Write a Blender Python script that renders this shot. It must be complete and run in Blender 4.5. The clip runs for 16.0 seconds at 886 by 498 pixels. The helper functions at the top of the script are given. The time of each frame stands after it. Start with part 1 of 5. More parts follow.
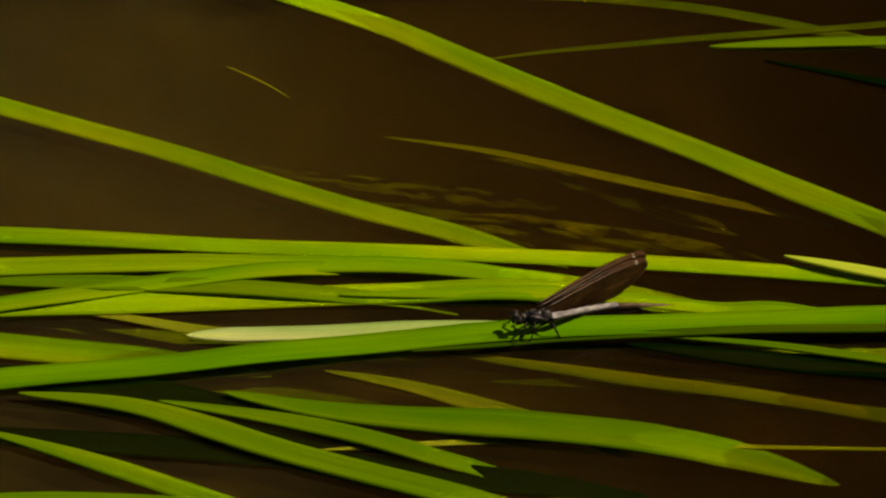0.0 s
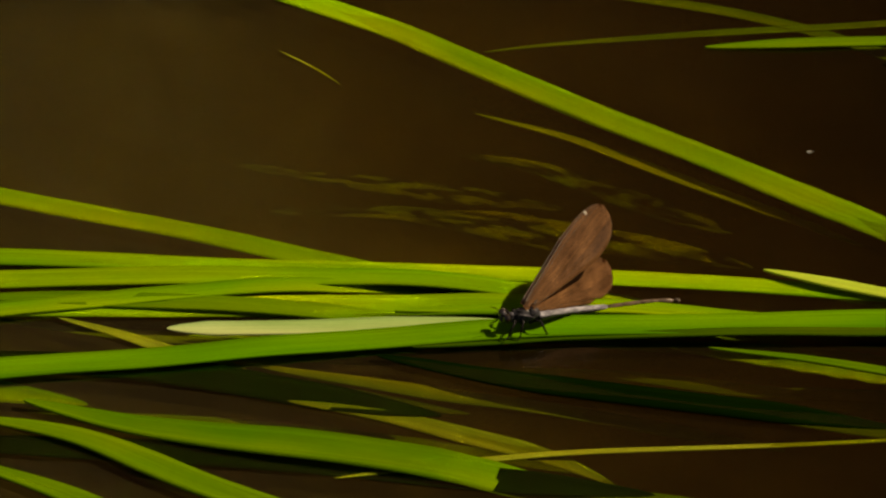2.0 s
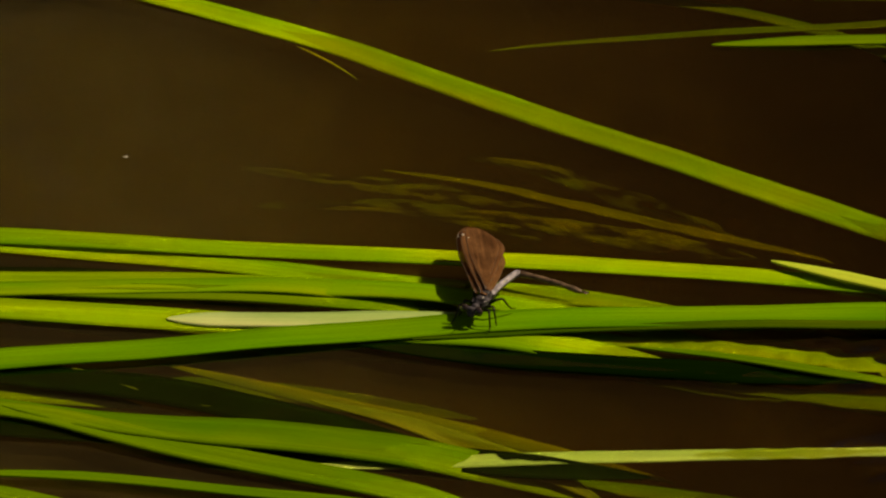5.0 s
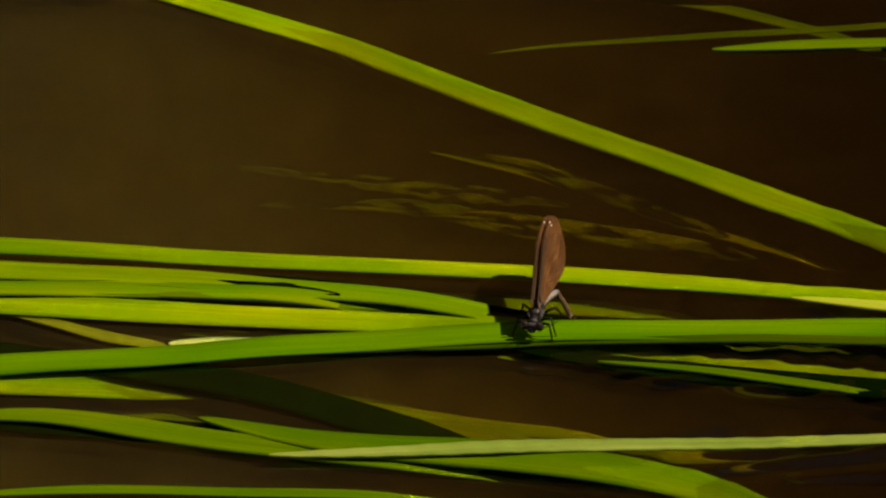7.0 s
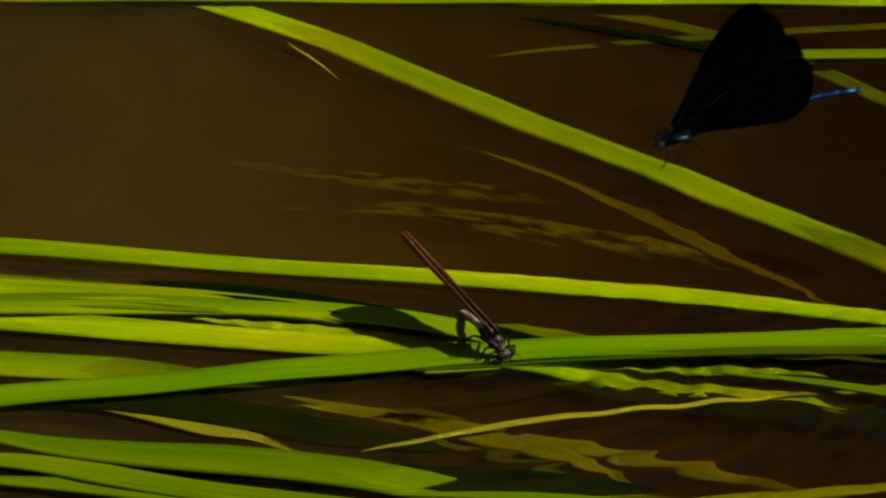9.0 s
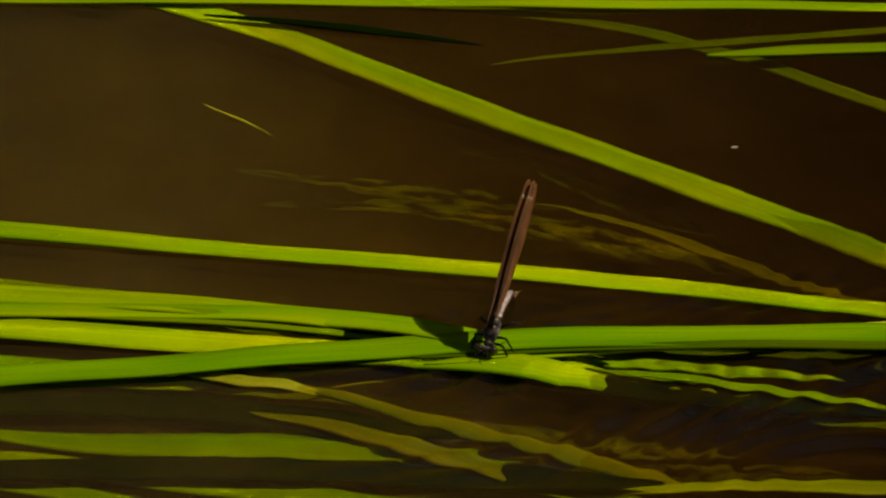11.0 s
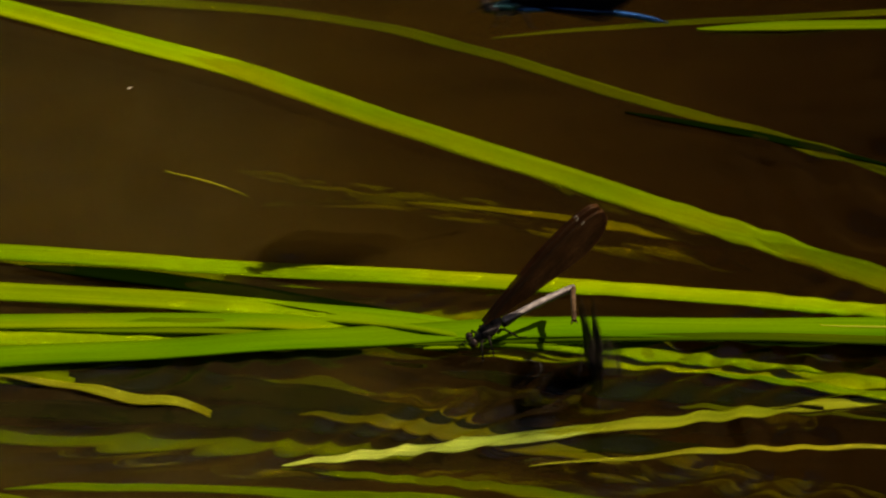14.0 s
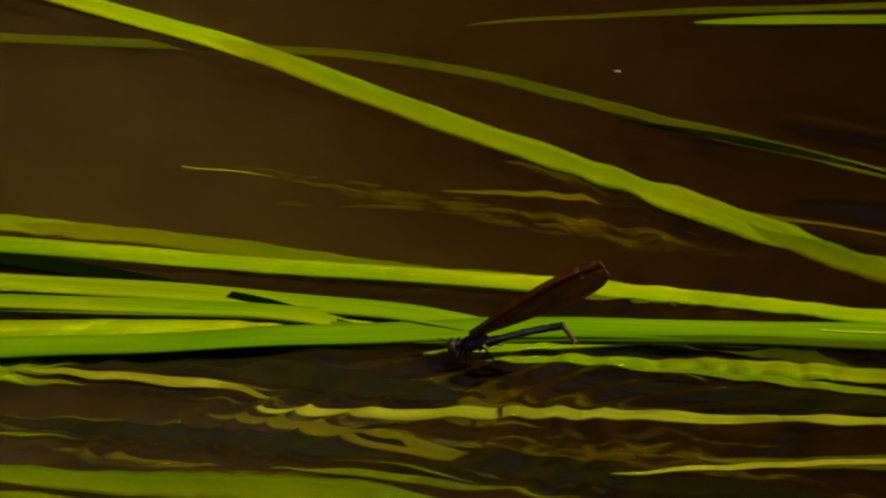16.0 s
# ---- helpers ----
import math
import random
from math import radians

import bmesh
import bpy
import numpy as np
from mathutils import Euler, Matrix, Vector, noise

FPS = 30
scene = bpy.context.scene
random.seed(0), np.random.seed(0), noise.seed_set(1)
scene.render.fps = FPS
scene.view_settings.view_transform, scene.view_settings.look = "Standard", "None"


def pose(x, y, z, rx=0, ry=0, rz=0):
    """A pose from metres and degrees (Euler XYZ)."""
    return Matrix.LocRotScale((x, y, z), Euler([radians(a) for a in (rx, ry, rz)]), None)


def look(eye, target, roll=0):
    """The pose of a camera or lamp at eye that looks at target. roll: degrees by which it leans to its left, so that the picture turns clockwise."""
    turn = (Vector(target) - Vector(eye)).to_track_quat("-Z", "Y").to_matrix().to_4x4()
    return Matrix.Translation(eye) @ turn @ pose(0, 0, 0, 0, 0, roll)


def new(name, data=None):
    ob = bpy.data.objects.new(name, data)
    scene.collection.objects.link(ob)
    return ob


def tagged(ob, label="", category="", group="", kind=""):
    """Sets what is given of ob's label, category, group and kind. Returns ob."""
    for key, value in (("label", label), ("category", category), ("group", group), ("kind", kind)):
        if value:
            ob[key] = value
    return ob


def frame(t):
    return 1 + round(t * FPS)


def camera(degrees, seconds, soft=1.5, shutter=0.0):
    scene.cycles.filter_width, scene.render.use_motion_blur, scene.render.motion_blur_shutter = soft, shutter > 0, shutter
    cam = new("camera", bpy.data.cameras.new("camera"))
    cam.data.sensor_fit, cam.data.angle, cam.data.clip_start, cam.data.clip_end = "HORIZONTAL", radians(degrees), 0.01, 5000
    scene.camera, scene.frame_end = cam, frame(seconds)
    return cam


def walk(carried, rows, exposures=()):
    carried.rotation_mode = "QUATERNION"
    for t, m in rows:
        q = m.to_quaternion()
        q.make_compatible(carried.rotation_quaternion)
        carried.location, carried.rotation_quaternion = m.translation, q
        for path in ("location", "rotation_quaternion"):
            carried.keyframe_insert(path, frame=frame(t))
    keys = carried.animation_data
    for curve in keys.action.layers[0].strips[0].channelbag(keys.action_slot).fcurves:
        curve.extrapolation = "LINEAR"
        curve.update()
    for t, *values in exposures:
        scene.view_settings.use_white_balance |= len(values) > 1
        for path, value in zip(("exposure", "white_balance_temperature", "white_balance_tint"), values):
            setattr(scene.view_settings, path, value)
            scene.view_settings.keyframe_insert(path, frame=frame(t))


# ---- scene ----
# a long lens on a tripod, two metres from the perch, looking down on a slow stream
cam = camera(5.6, 16.0, soft=2.3, shutter=0.5)
EYE = (0, -1.82709, 0.81347)
walk(cam, [(0, look(EYE, (0, 0, 0))), (16, look(EYE, (0, 0, 0)))], exposures=[(0, 0.25, 9800, 11), (1.5, 0.25, 9800, 11), (3.5, 0.27, 9950, 15), (6, 0.27, 9950, 15), (8, 0.27, 9850, 12), (9, 0.29, 9900, 13), (12, 0.33, 10050, 17), (16, 0.33, 10050, 17)])

# ---- daylight: a high sun from the right ----
world = bpy.data.worlds.new("stream_sky")
scene.world = world
world.use_nodes = True
wn = world.node_tree
sky = wn.nodes.new("ShaderNodeTexSky")
sky.sky_type = "NISHITA"
sky.sun_disc = False
sky.sun_elevation, sky.sun_rotation = radians(49), radians(82)
wn.links.new(sky.outputs["Color"], wn.nodes["Background"].inputs["Color"])
wn.nodes["Background"].inputs["Strength"].default_value = 0.030
sun = new("sun", bpy.data.lights.new("sun", "SUN"))
sun.data.energy, sun.data.angle, sun.data.color = 4.5, radians(0.53), (1.0, 0.93, 0.82)
sun.matrix_world = look((0.86, 0.12, 1.0), (0, 0, 0))

MOVES = []          # (thing or part, rows of seconds and pose)


# ---- materials ----
def material(name):
    m = bpy.data.materials.new(name)
    m.use_nodes = True
    nt = m.node_tree
    return m, nt, nt.nodes["Principled BSDF"], nt.nodes["Material Output"]


def node(nt, kind, **values):
    n = nt.nodes.new(kind)
    for key, value in values.items():
        n.inputs[key.replace("_", " ")].default_value = value
    return n


def ramp(nt, fac, stops):
    n = nt.nodes.new("ShaderNodeValToRGB")
    while len(n.color_ramp.elements) < len(stops):
        n.color_ramp.elements.new(0.5)
    for el, (pos, col) in zip(n.color_ramp.elements, stops):
        el.position, el.color = pos, (*col, 1)
    nt.links.new(fac, n.inputs["Fac"])
    return n.outputs["Color"]


def blend(nt, mode, fac, a, b):
    n = nt.nodes.new("ShaderNodeMix")
    n.data_type, n.blend_type = "RGBA", mode
    for sock, value in ((n.inputs[0], fac), (n.inputs[6], a), (n.inputs[7], b)):
        if isinstance(value, bpy.types.NodeSocket):
            nt.links.new(value, sock)
        else:
            sock.default_value = value if isinstance(value, float) else (*value, 1)
    return n.outputs[2]


def scaled(nt, source, scale):
    n = nt.nodes.new("ShaderNodeMapping")
    n.inputs["Scale"].default_value = scale
    nt.links.new(source, n.inputs["Vector"])
    return n.outputs["Vector"]


def noise_of(nt, vector, scale, detail=4.0, rough=0.55):
    n = node(nt, "ShaderNodeTexNoise", Scale=scale, Detail=detail, Roughness=rough)
    nt.links.new(vector, n.inputs["Vector"])
    return n.outputs["Fac"]


def bumped(nt, bsdf, height, strength, distance):
    n = node(nt, "ShaderNodeBump", Strength=strength, Distance=distance)
    nt.links.new(height, n.inputs["Height"])
    nt.links.new(n.outputs["Normal"], bsdf.inputs["Normal"])


def leaf_material(name, young, old, scar, rough=0.42, spots=0.72, ragged=0.0, shine=0.06):
    """Ribbon leaf: lengthwise veins, slow change of green along the blade, scuffs and a few brown scars."""
    m, nt, b, out = material(name)
    uv = nt.nodes.new("ShaderNodeUVMap").outputs["UV"]
    info = nt.nodes.new("ShaderNodeObjectInfo")
    shift = nt.nodes.new("ShaderNodeVectorMath")
    shift.operation = "MULTIPLY_ADD"
    nt.links.new(info.outputs["Random"], shift.inputs[0])
    shift.inputs[1].default_value = (37, 0, 11)
    nt.links.new(uv, shift.inputs[2])
    v = shift.outputs[0]
    slow = noise_of(nt, scaled(nt, v, (26, 60, 1)), 1.0, 3.0)
    veins = noise_of(nt, scaled(nt, v, (22, 2600, 1)), 1.0, 2.0)
    grain = noise_of(nt, scaled(nt, v, (900, 1400, 1)), 1.0, 4.0)
    scars = noise_of(nt, scaled(nt, v, (130, 420, 1)), 1.0, 5.0, 0.65)
    col = ramp(nt, slow, [(0.30, young), (0.70, old)])
    col = blend(nt, "OVERLAY", 0.40, col, ramp(nt, veins, [(0.35, (0.30, 0.30, 0.30)), (0.65, (0.68, 0.68, 0.64))]))
    col = blend(nt, "OVERLAY", 0.25, col, ramp(nt, grain, [(0.3, (0.36, 0.36, 0.36)), (0.7, (0.64, 0.64, 0.64))]))
    col = blend(nt, "MIX", ramp(nt, scars, [(spots, (0, 0, 0)), (spots + 0.08, (0.8, 0.8, 0.8))]), col, scar)
    age = ramp(nt, noise_of(nt, scaled(nt, v, (11, 90, 1)), 1.0, 2.0), [(0.36, (0.62, 0.74, 0.6)), (0.62, (1.06, 1.02, 1.0))])
    col = blend(nt, "MULTIPLY", 0.8, col, age)
    # one lengthwise half darker, the other yellower, by an amount random to each leaf
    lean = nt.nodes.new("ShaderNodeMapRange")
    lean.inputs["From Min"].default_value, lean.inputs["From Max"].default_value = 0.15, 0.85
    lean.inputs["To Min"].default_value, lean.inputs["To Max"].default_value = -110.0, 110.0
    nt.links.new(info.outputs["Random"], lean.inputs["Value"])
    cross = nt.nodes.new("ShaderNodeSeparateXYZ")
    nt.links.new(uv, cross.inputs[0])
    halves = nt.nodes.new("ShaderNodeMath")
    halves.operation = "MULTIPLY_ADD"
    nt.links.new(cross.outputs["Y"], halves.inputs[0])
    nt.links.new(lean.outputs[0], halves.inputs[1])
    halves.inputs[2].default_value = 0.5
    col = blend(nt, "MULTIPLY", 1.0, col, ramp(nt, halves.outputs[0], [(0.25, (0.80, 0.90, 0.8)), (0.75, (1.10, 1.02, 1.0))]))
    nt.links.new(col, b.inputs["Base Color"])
    b.inputs["Roughness"].default_value = rough
    b.inputs["Specular IOR Level"].default_value = shine
    bumped(nt, b, veins, 0.35, 0.0004)
    glow = nt.nodes.new("ShaderNodeBsdfTranslucent")
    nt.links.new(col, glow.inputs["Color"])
    mix = nt.nodes.new("ShaderNodeMixShader")
    mix.inputs[0].default_value = 0.25
    nt.links.new(b.outputs[0], mix.inputs[1])
    nt.links.new(glow.outputs[0], mix.inputs[2])
    surface = mix
    if ragged:
        # rotted through: only shreds of the blade are left
        holes = ramp(nt, noise_of(nt, scaled(nt, v, (110, 230, 1)), 1.0, 5.0, 0.62), [(ragged - 0.04, (1, 1, 1)), (ragged + 0.10, (0.25, 0.25, 0.25))])
        surface = nt.nodes.new("ShaderNodeMixShader")
        nt.links.new(holes, surface.inputs[0])
        nt.links.new(mix.outputs[0], surface.inputs[1])
        nt.links.new(nt.nodes.new("ShaderNodeBsdfTransparent").outputs[0], surface.inputs[2])
    nt.links.new(surface.outputs[0], out.inputs["Surface"])
    return m


LEAF = {
    "floating": leaf_material("floating_leaf", (0.135, 0.315, 0.002), (0.228, 0.338, 0.002), (0.27, 0.18, 0.03)),
    "fresh": leaf_material("fresh_leaf", (0.082, 0.262, 0.003), (0.125, 0.285, 0.003), (0.20, 0.18, 0.03)),
    "sunken": leaf_material("wet_leaf", (0.048, 0.100, 0.003), (0.078, 0.108, 0.003), (0.16, 0.12, 0.03)),
    "cream": leaf_material("cream_leaf_underside", (0.54, 0.62, 0.28), (0.42, 0.53, 0.19), (0.45, 0.48, 0.15), 0.5, 0.8),
    "pale_green": leaf_material("pale_green_leaf", (0.46, 0.56, 0.08), (0.36, 0.50, 0.05), (0.20, 0.20, 0.04), 0.45),
    "faded": leaf_material("faded_leaf", (0.33, 0.44, 0.12), (0.27, 0.38, 0.08), (0.20, 0.20, 0.05), 0.45, 0.75),
    "yellowing": leaf_material("yellowing_leaf", (0.20, 0.25, 0.03), (0.24, 0.23, 0.02), (0.20, 0.12, 0.02), 0.5, 0.68),
    "mid": leaf_material("mid_green_leaf", (0.078, 0.195, 0.002), (0.135, 0.220, 0.002), (0.2, 0.14, 0.03)),
    # near-black copy of the leaf, for bands of shadow drawn as leaves
    "shade": leaf_material("leaf_shadow_band", (0.0012, 0.0065, 0.0004), (0.003, 0.010, 0.0005), (0.010, 0.010, 0.002), 0.7, shine=0.0),
    # dark green that carries the shade on the perch's folded edge
    "dark": leaf_material("shaded_edge_leaf", (0.032, 0.088, 0.002), (0.060, 0.104, 0.002), (0.12, 0.09, 0.02)),
    "shreds": leaf_material("rotting_leaf", (0.13, 0.20, 0.025), (0.20, 0.21, 0.02), (0.18, 0.13, 0.015), 0.6, 0.72, 0.50),
    "olive": leaf_material("olive_leaf", (0.085, 0.122, 0.008), (0.125, 0.130, 0.008), (0.16, 0.10, 0.02), 0.5, 0.70),
    "deep": leaf_material("deep_leaf", (0.07, 0.17, 0.004), (0.12, 0.19, 0.004), (0.12, 0.09, 0.01), 0.6),
}
LEAF_WORDS = {
    "floating": "bright green ribbon leaf floating on dark water",
    "fresh": "fresh green strap leaf floating under a perched damselfly",
    "sunken": "dull green ribbon leaf just under the water",
    "cream": "cream-coloured leaf turned underside up in the water",
    "pale_green": "pale yellow-green slender leaf lying at the surface",
    "faded": "long pale faded leaf hanging just under the water",
    "yellowing": "thin yellowing leaf drifting under brown water",
    "mid": "green ribbon leaf trailing in the slow current",
    "shade": "near-black leaf strip standing in for shadow among the leaves",
    "dark": "dark green strip drawn for the shaded underside of a leaf",
    "shreds": "rotting shreds of an olive leaf deep in the water",
    "olive": "olive green ageing leaf just under the water",
    "deep": "dim olive leaf deep in the brown water",
}


def water_material():
    m, nt, b, out = material("stream_water")
    nt.nodes.remove(b)
    co = nt.nodes.new("ShaderNodeTexCoord").outputs["Object"]
    fine = noise_of(nt, co, 160.0, 2.0, 0.5)
    bump = node(nt, "ShaderNodeBump", Strength=0.03, Distance=0.0010)
    nt.links.new(fine, bump.inputs["Height"])
    deep = node(nt, "ShaderNodeBsdfRefraction", Color=(0.96, 0.93, 0.80, 1), Roughness=0.0, IOR=1.333)
    gloss = node(nt, "ShaderNodeBsdfGlossy", Color=(1, 1, 1, 1), Roughness=0.05)
    fres = node(nt, "ShaderNodeFresnel", IOR=1.333)
    mix = nt.nodes.new("ShaderNodeMixShader")
    for n in (deep, gloss, fres):
        nt.links.new(bump.outputs["Normal"], n.inputs["Normal"])
    nt.links.new(fres.outputs[0], mix.inputs[0])
    nt.links.new(deep.outputs[0], mix.inputs[1])
    nt.links.new(gloss.outputs[0], mix.inputs[2])
    nt.links.new(mix.outputs[0], out.inputs["Surface"])
    return m


def bed_material():
    """Black peat under water; on the bank bare brown earth."""
    m, nt, b, out = material("peat_and_earth")
    co = nt.nodes.new("ShaderNodeTexCoord").outputs["Object"]
    big = noise_of(nt, co, 2.2, 3.0)
    mid = noise_of(nt, scaled(nt, co, (1.6, 1, 1)), 11.0, 5.0, 0.6)
    grit = noise_of(nt, co, 160.0, 5.0, 0.7)
    sep = nt.nodes.new("ShaderNodeSeparateXYZ")
    nt.links.new(co, sep.inputs[0])
    earth = ramp(nt, big, [(0.30, (0.034, 0.017, 0.0015)), (0.70, (0.070, 0.037, 0.004))])
    earth = blend(nt, "OVERLAY", 0.30, earth, ramp(nt, mid, [(0.30, (0.32, 0.33, 0.30)), (0.72, (0.66, 0.65, 0.60))]))
    earth = blend(nt, "OVERLAY", 0.2, earth, ramp(nt, grit, [(0.30, (0.3, 0.3, 0.3)), (0.75, (0.7, 0.7, 0.7))]))
    level = nt.nodes.new("ShaderNodeMapRange")
    level.inputs["From Min"].default_value, level.inputs["From Max"].default_value = -0.05, 0.10
    nt.links.new(sep.outputs["Z"], level.inputs["Value"])
    col = blend(nt, "MIX", level.outputs[0], (0.34, 0.140, 0.016), earth)
    nt.links.new(col, b.inputs["Base Color"])
    b.inputs["Roughness"].default_value = 0.9
    b.inputs["Specular IOR Level"].default_value = 0.05
    bumped(nt, b, grit, 0.4, 0.004)
    return m


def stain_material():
    """Peat-stained water: takes out blue and green, and carries suspended silt, set thicker and paler towards -x than
    towards +x.
    """
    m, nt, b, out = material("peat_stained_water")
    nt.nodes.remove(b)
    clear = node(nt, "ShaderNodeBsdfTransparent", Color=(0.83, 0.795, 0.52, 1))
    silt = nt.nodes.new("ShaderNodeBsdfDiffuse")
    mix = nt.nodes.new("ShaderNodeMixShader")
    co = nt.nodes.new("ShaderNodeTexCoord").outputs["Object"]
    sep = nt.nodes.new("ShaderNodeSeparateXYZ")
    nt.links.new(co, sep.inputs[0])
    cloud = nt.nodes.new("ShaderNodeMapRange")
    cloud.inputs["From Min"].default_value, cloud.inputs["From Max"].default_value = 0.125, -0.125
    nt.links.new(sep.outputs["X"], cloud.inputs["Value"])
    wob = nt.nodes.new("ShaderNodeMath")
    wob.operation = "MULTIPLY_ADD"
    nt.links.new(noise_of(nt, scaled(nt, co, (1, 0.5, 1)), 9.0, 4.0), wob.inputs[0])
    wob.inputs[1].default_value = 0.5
    # further along the stream the tone follows noise instead, metres across
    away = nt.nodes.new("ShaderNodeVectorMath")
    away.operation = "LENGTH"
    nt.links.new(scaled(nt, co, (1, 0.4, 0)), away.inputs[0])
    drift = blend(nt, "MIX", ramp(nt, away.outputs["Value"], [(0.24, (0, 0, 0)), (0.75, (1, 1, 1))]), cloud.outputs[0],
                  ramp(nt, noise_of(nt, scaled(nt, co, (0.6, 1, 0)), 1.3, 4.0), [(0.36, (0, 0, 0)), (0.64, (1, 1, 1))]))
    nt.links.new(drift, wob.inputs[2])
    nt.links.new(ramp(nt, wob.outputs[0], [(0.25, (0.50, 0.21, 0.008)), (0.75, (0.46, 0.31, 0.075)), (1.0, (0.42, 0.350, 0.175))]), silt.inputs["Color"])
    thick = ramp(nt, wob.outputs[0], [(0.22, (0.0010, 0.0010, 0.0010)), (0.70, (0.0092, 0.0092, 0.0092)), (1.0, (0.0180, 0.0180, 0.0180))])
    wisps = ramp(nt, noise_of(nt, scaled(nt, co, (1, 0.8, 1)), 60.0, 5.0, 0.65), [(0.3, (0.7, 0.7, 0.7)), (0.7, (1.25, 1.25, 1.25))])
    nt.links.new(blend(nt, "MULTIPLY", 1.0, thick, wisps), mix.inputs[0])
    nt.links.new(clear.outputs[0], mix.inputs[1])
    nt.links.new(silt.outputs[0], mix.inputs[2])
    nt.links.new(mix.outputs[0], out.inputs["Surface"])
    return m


def skin_material(name, low, high, scale, rough, metal=0.0, coat=0.0, shine=0.3):
    m, nt, b, out = material(name)
    co = nt.nodes.new("ShaderNodeTexCoord").outputs["Object"]
    f = noise_of(nt, co, scale, 5.0, 0.6)
    g = noise_of(nt, co, scale * 6, 3.0, 0.6)
    nt.links.new(ramp(nt, f, [(0.35, low), (0.68, high)]), b.inputs["Base Color"])
    b.inputs["Roughness"].default_value = rough
    b.inputs["Metallic"].default_value = metal
    b.inputs["Coat Weight"].default_value = coat
    b.inputs["Specular IOR Level"].default_value = shine
    bumped(nt, b, g, 0.25, 0.0001)
    return m


def abdomen_material(name, low, high, back):
    """Sun highlight painted pale along the back, nearly black sides."""
    m, nt, b, out = material(name)
    co = nt.nodes.new("ShaderNodeTexCoord").outputs["Object"]
    sep = nt.nodes.new("ShaderNodeSeparateXYZ")
    nt.links.new(co, sep.inputs[0])
    f = noise_of(nt, scaled(nt, co, (0.35, 1, 1)), 900, 5.0, 0.6)
    col = ramp(nt, f, [(0.38, low), (0.62, high)])
    top = nt.nodes.new("ShaderNodeMapRange")
    top.inputs["From Min"].default_value, top.inputs["From Max"].default_value = 0.00055, 0.00022
    nt.links.new(sep.outputs["Z"], top.inputs["Value"])
    col = blend(nt, "MIX", top.outputs[0], col, back)
    nt.links.new(col, b.inputs["Base Color"])
    b.inputs["Roughness"].default_value = 0.38
    b.inputs["Specular IOR Level"].default_value = 0.15
    bumped(nt, b, f, 0.25, 0.0001)
    return m


def wing_material(name, low, high, rough, see, thin, metal=0.0, stain=(1.0, 0.42, 0.22), sheen=(1, 1, 1), shine=0.03):
    """Wing membrane: stained film with a mesh of cells between the veins, partly see-through and lit through."""
    m, nt, b, out = material(name)
    uv = nt.nodes.new("ShaderNodeUVMap").outputs["UV"]
    cells = nt.nodes.new("ShaderNodeTexVoronoi")
    cells.feature = "DISTANCE_TO_EDGE"
    cells.inputs["Scale"].default_value = 1.0
    nt.links.new(scaled(nt, uv, (1400, 2600, 1)), cells.inputs["Vector"])
    cloud = noise_of(nt, scaled(nt, uv, (120, 260, 1)), 1.0, 4.0)
    ribs = noise_of(nt, scaled(nt, uv, (14, 1500, 1)), 1.0, 2.0)
    col = ramp(nt, cloud, [(0.3, low), (0.7, high)])
    col = blend(nt, "MULTIPLY", 0.6, col, ramp(nt, cells.outputs["Distance"], [(0.02, (0.35, 0.33, 0.30)), (0.10, (1, 1, 1))]))
    col = blend(nt, "OVERLAY", 0.4, col, ramp(nt, ribs, [(0.35, (0.28, 0.28, 0.28)), (0.65, (0.74, 0.72, 0.70))]))
    nt.links.new(col, b.inputs["Base Color"])
    b.inputs["Roughness"].default_value = rough
    b.inputs["Metallic"].default_value = metal
    b.inputs["Specular Tint"].default_value = (*sheen, 1)
    b.inputs["Specular IOR Level"].default_value = shine
    bumped(nt, b, ribs, 0.5, 0.0003)
    lit = nt.nodes.new("ShaderNodeBsdfTranslucent")
    nt.links.new(blend(nt, "MULTIPLY", 1.0, col, stain), lit.inputs["Color"])
    clear = node(nt, "ShaderNodeBsdfTransparent", Color=(0.85, 0.62, 0.42, 1))
    one, two = nt.nodes.new("ShaderNodeMixShader"), nt.nodes.new("ShaderNodeMixShader")
    one.inputs[0].default_value, two.inputs[0].default_value = thin, see
    nt.links.new(b.outputs[0], one.inputs[1])
    nt.links.new(lit.outputs[0], one.inputs[2])
    nt.links.new(one.outputs[0], two.inputs[1])
    nt.links.new(clear.outputs[0], two.inputs[2])
    nt.links.new(two.outputs[0], out.inputs["Surface"])
    return m


WATER = water_material()
SILT = bed_material()
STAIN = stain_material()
BROWN_WING = wing_material("brown_wing", (0.068, 0.029, 0.012), (0.205, 0.100, 0.044), 0.5, 0.10, 0.32, 0.0, (1.0, 0.30, 0.12))
BLUE_WING = wing_material("blue_black_wing", (0.0003, 0.0005, 0.0012), (0.0006, 0.0010, 0.004), 0.55, 0.0, 0.02, 0.0, (0.1, 0.4, 1.0), (0.04, 0.28, 1.0), 0.015)
VEIN = skin_material("dark_vein", (0.030, 0.018, 0.012), (0.07, 0.04, 0.025), 900, 0.45)
SPOT = skin_material("white_wing_spot", (0.38, 0.35, 0.30), (0.58, 0.55, 0.50), 900, 0.35)
BRONZE = skin_material("bronze_skin", (0.004, 0.0038, 0.004), (0.075, 0.070, 0.080), 700, 0.22, 0.0, 0.0, 0.06)
GREY_SKIN = abdomen_material("grey_highlit_skin", (0.10, 0.095, 0.11), (0.30, 0.285, 0.32), (0.012, 0.010, 0.010))
TAIL_SKIN = skin_material("tan_tail_skin", (0.030, 0.018, 0.012), (0.150, 0.095, 0.058), 420, 0.4)
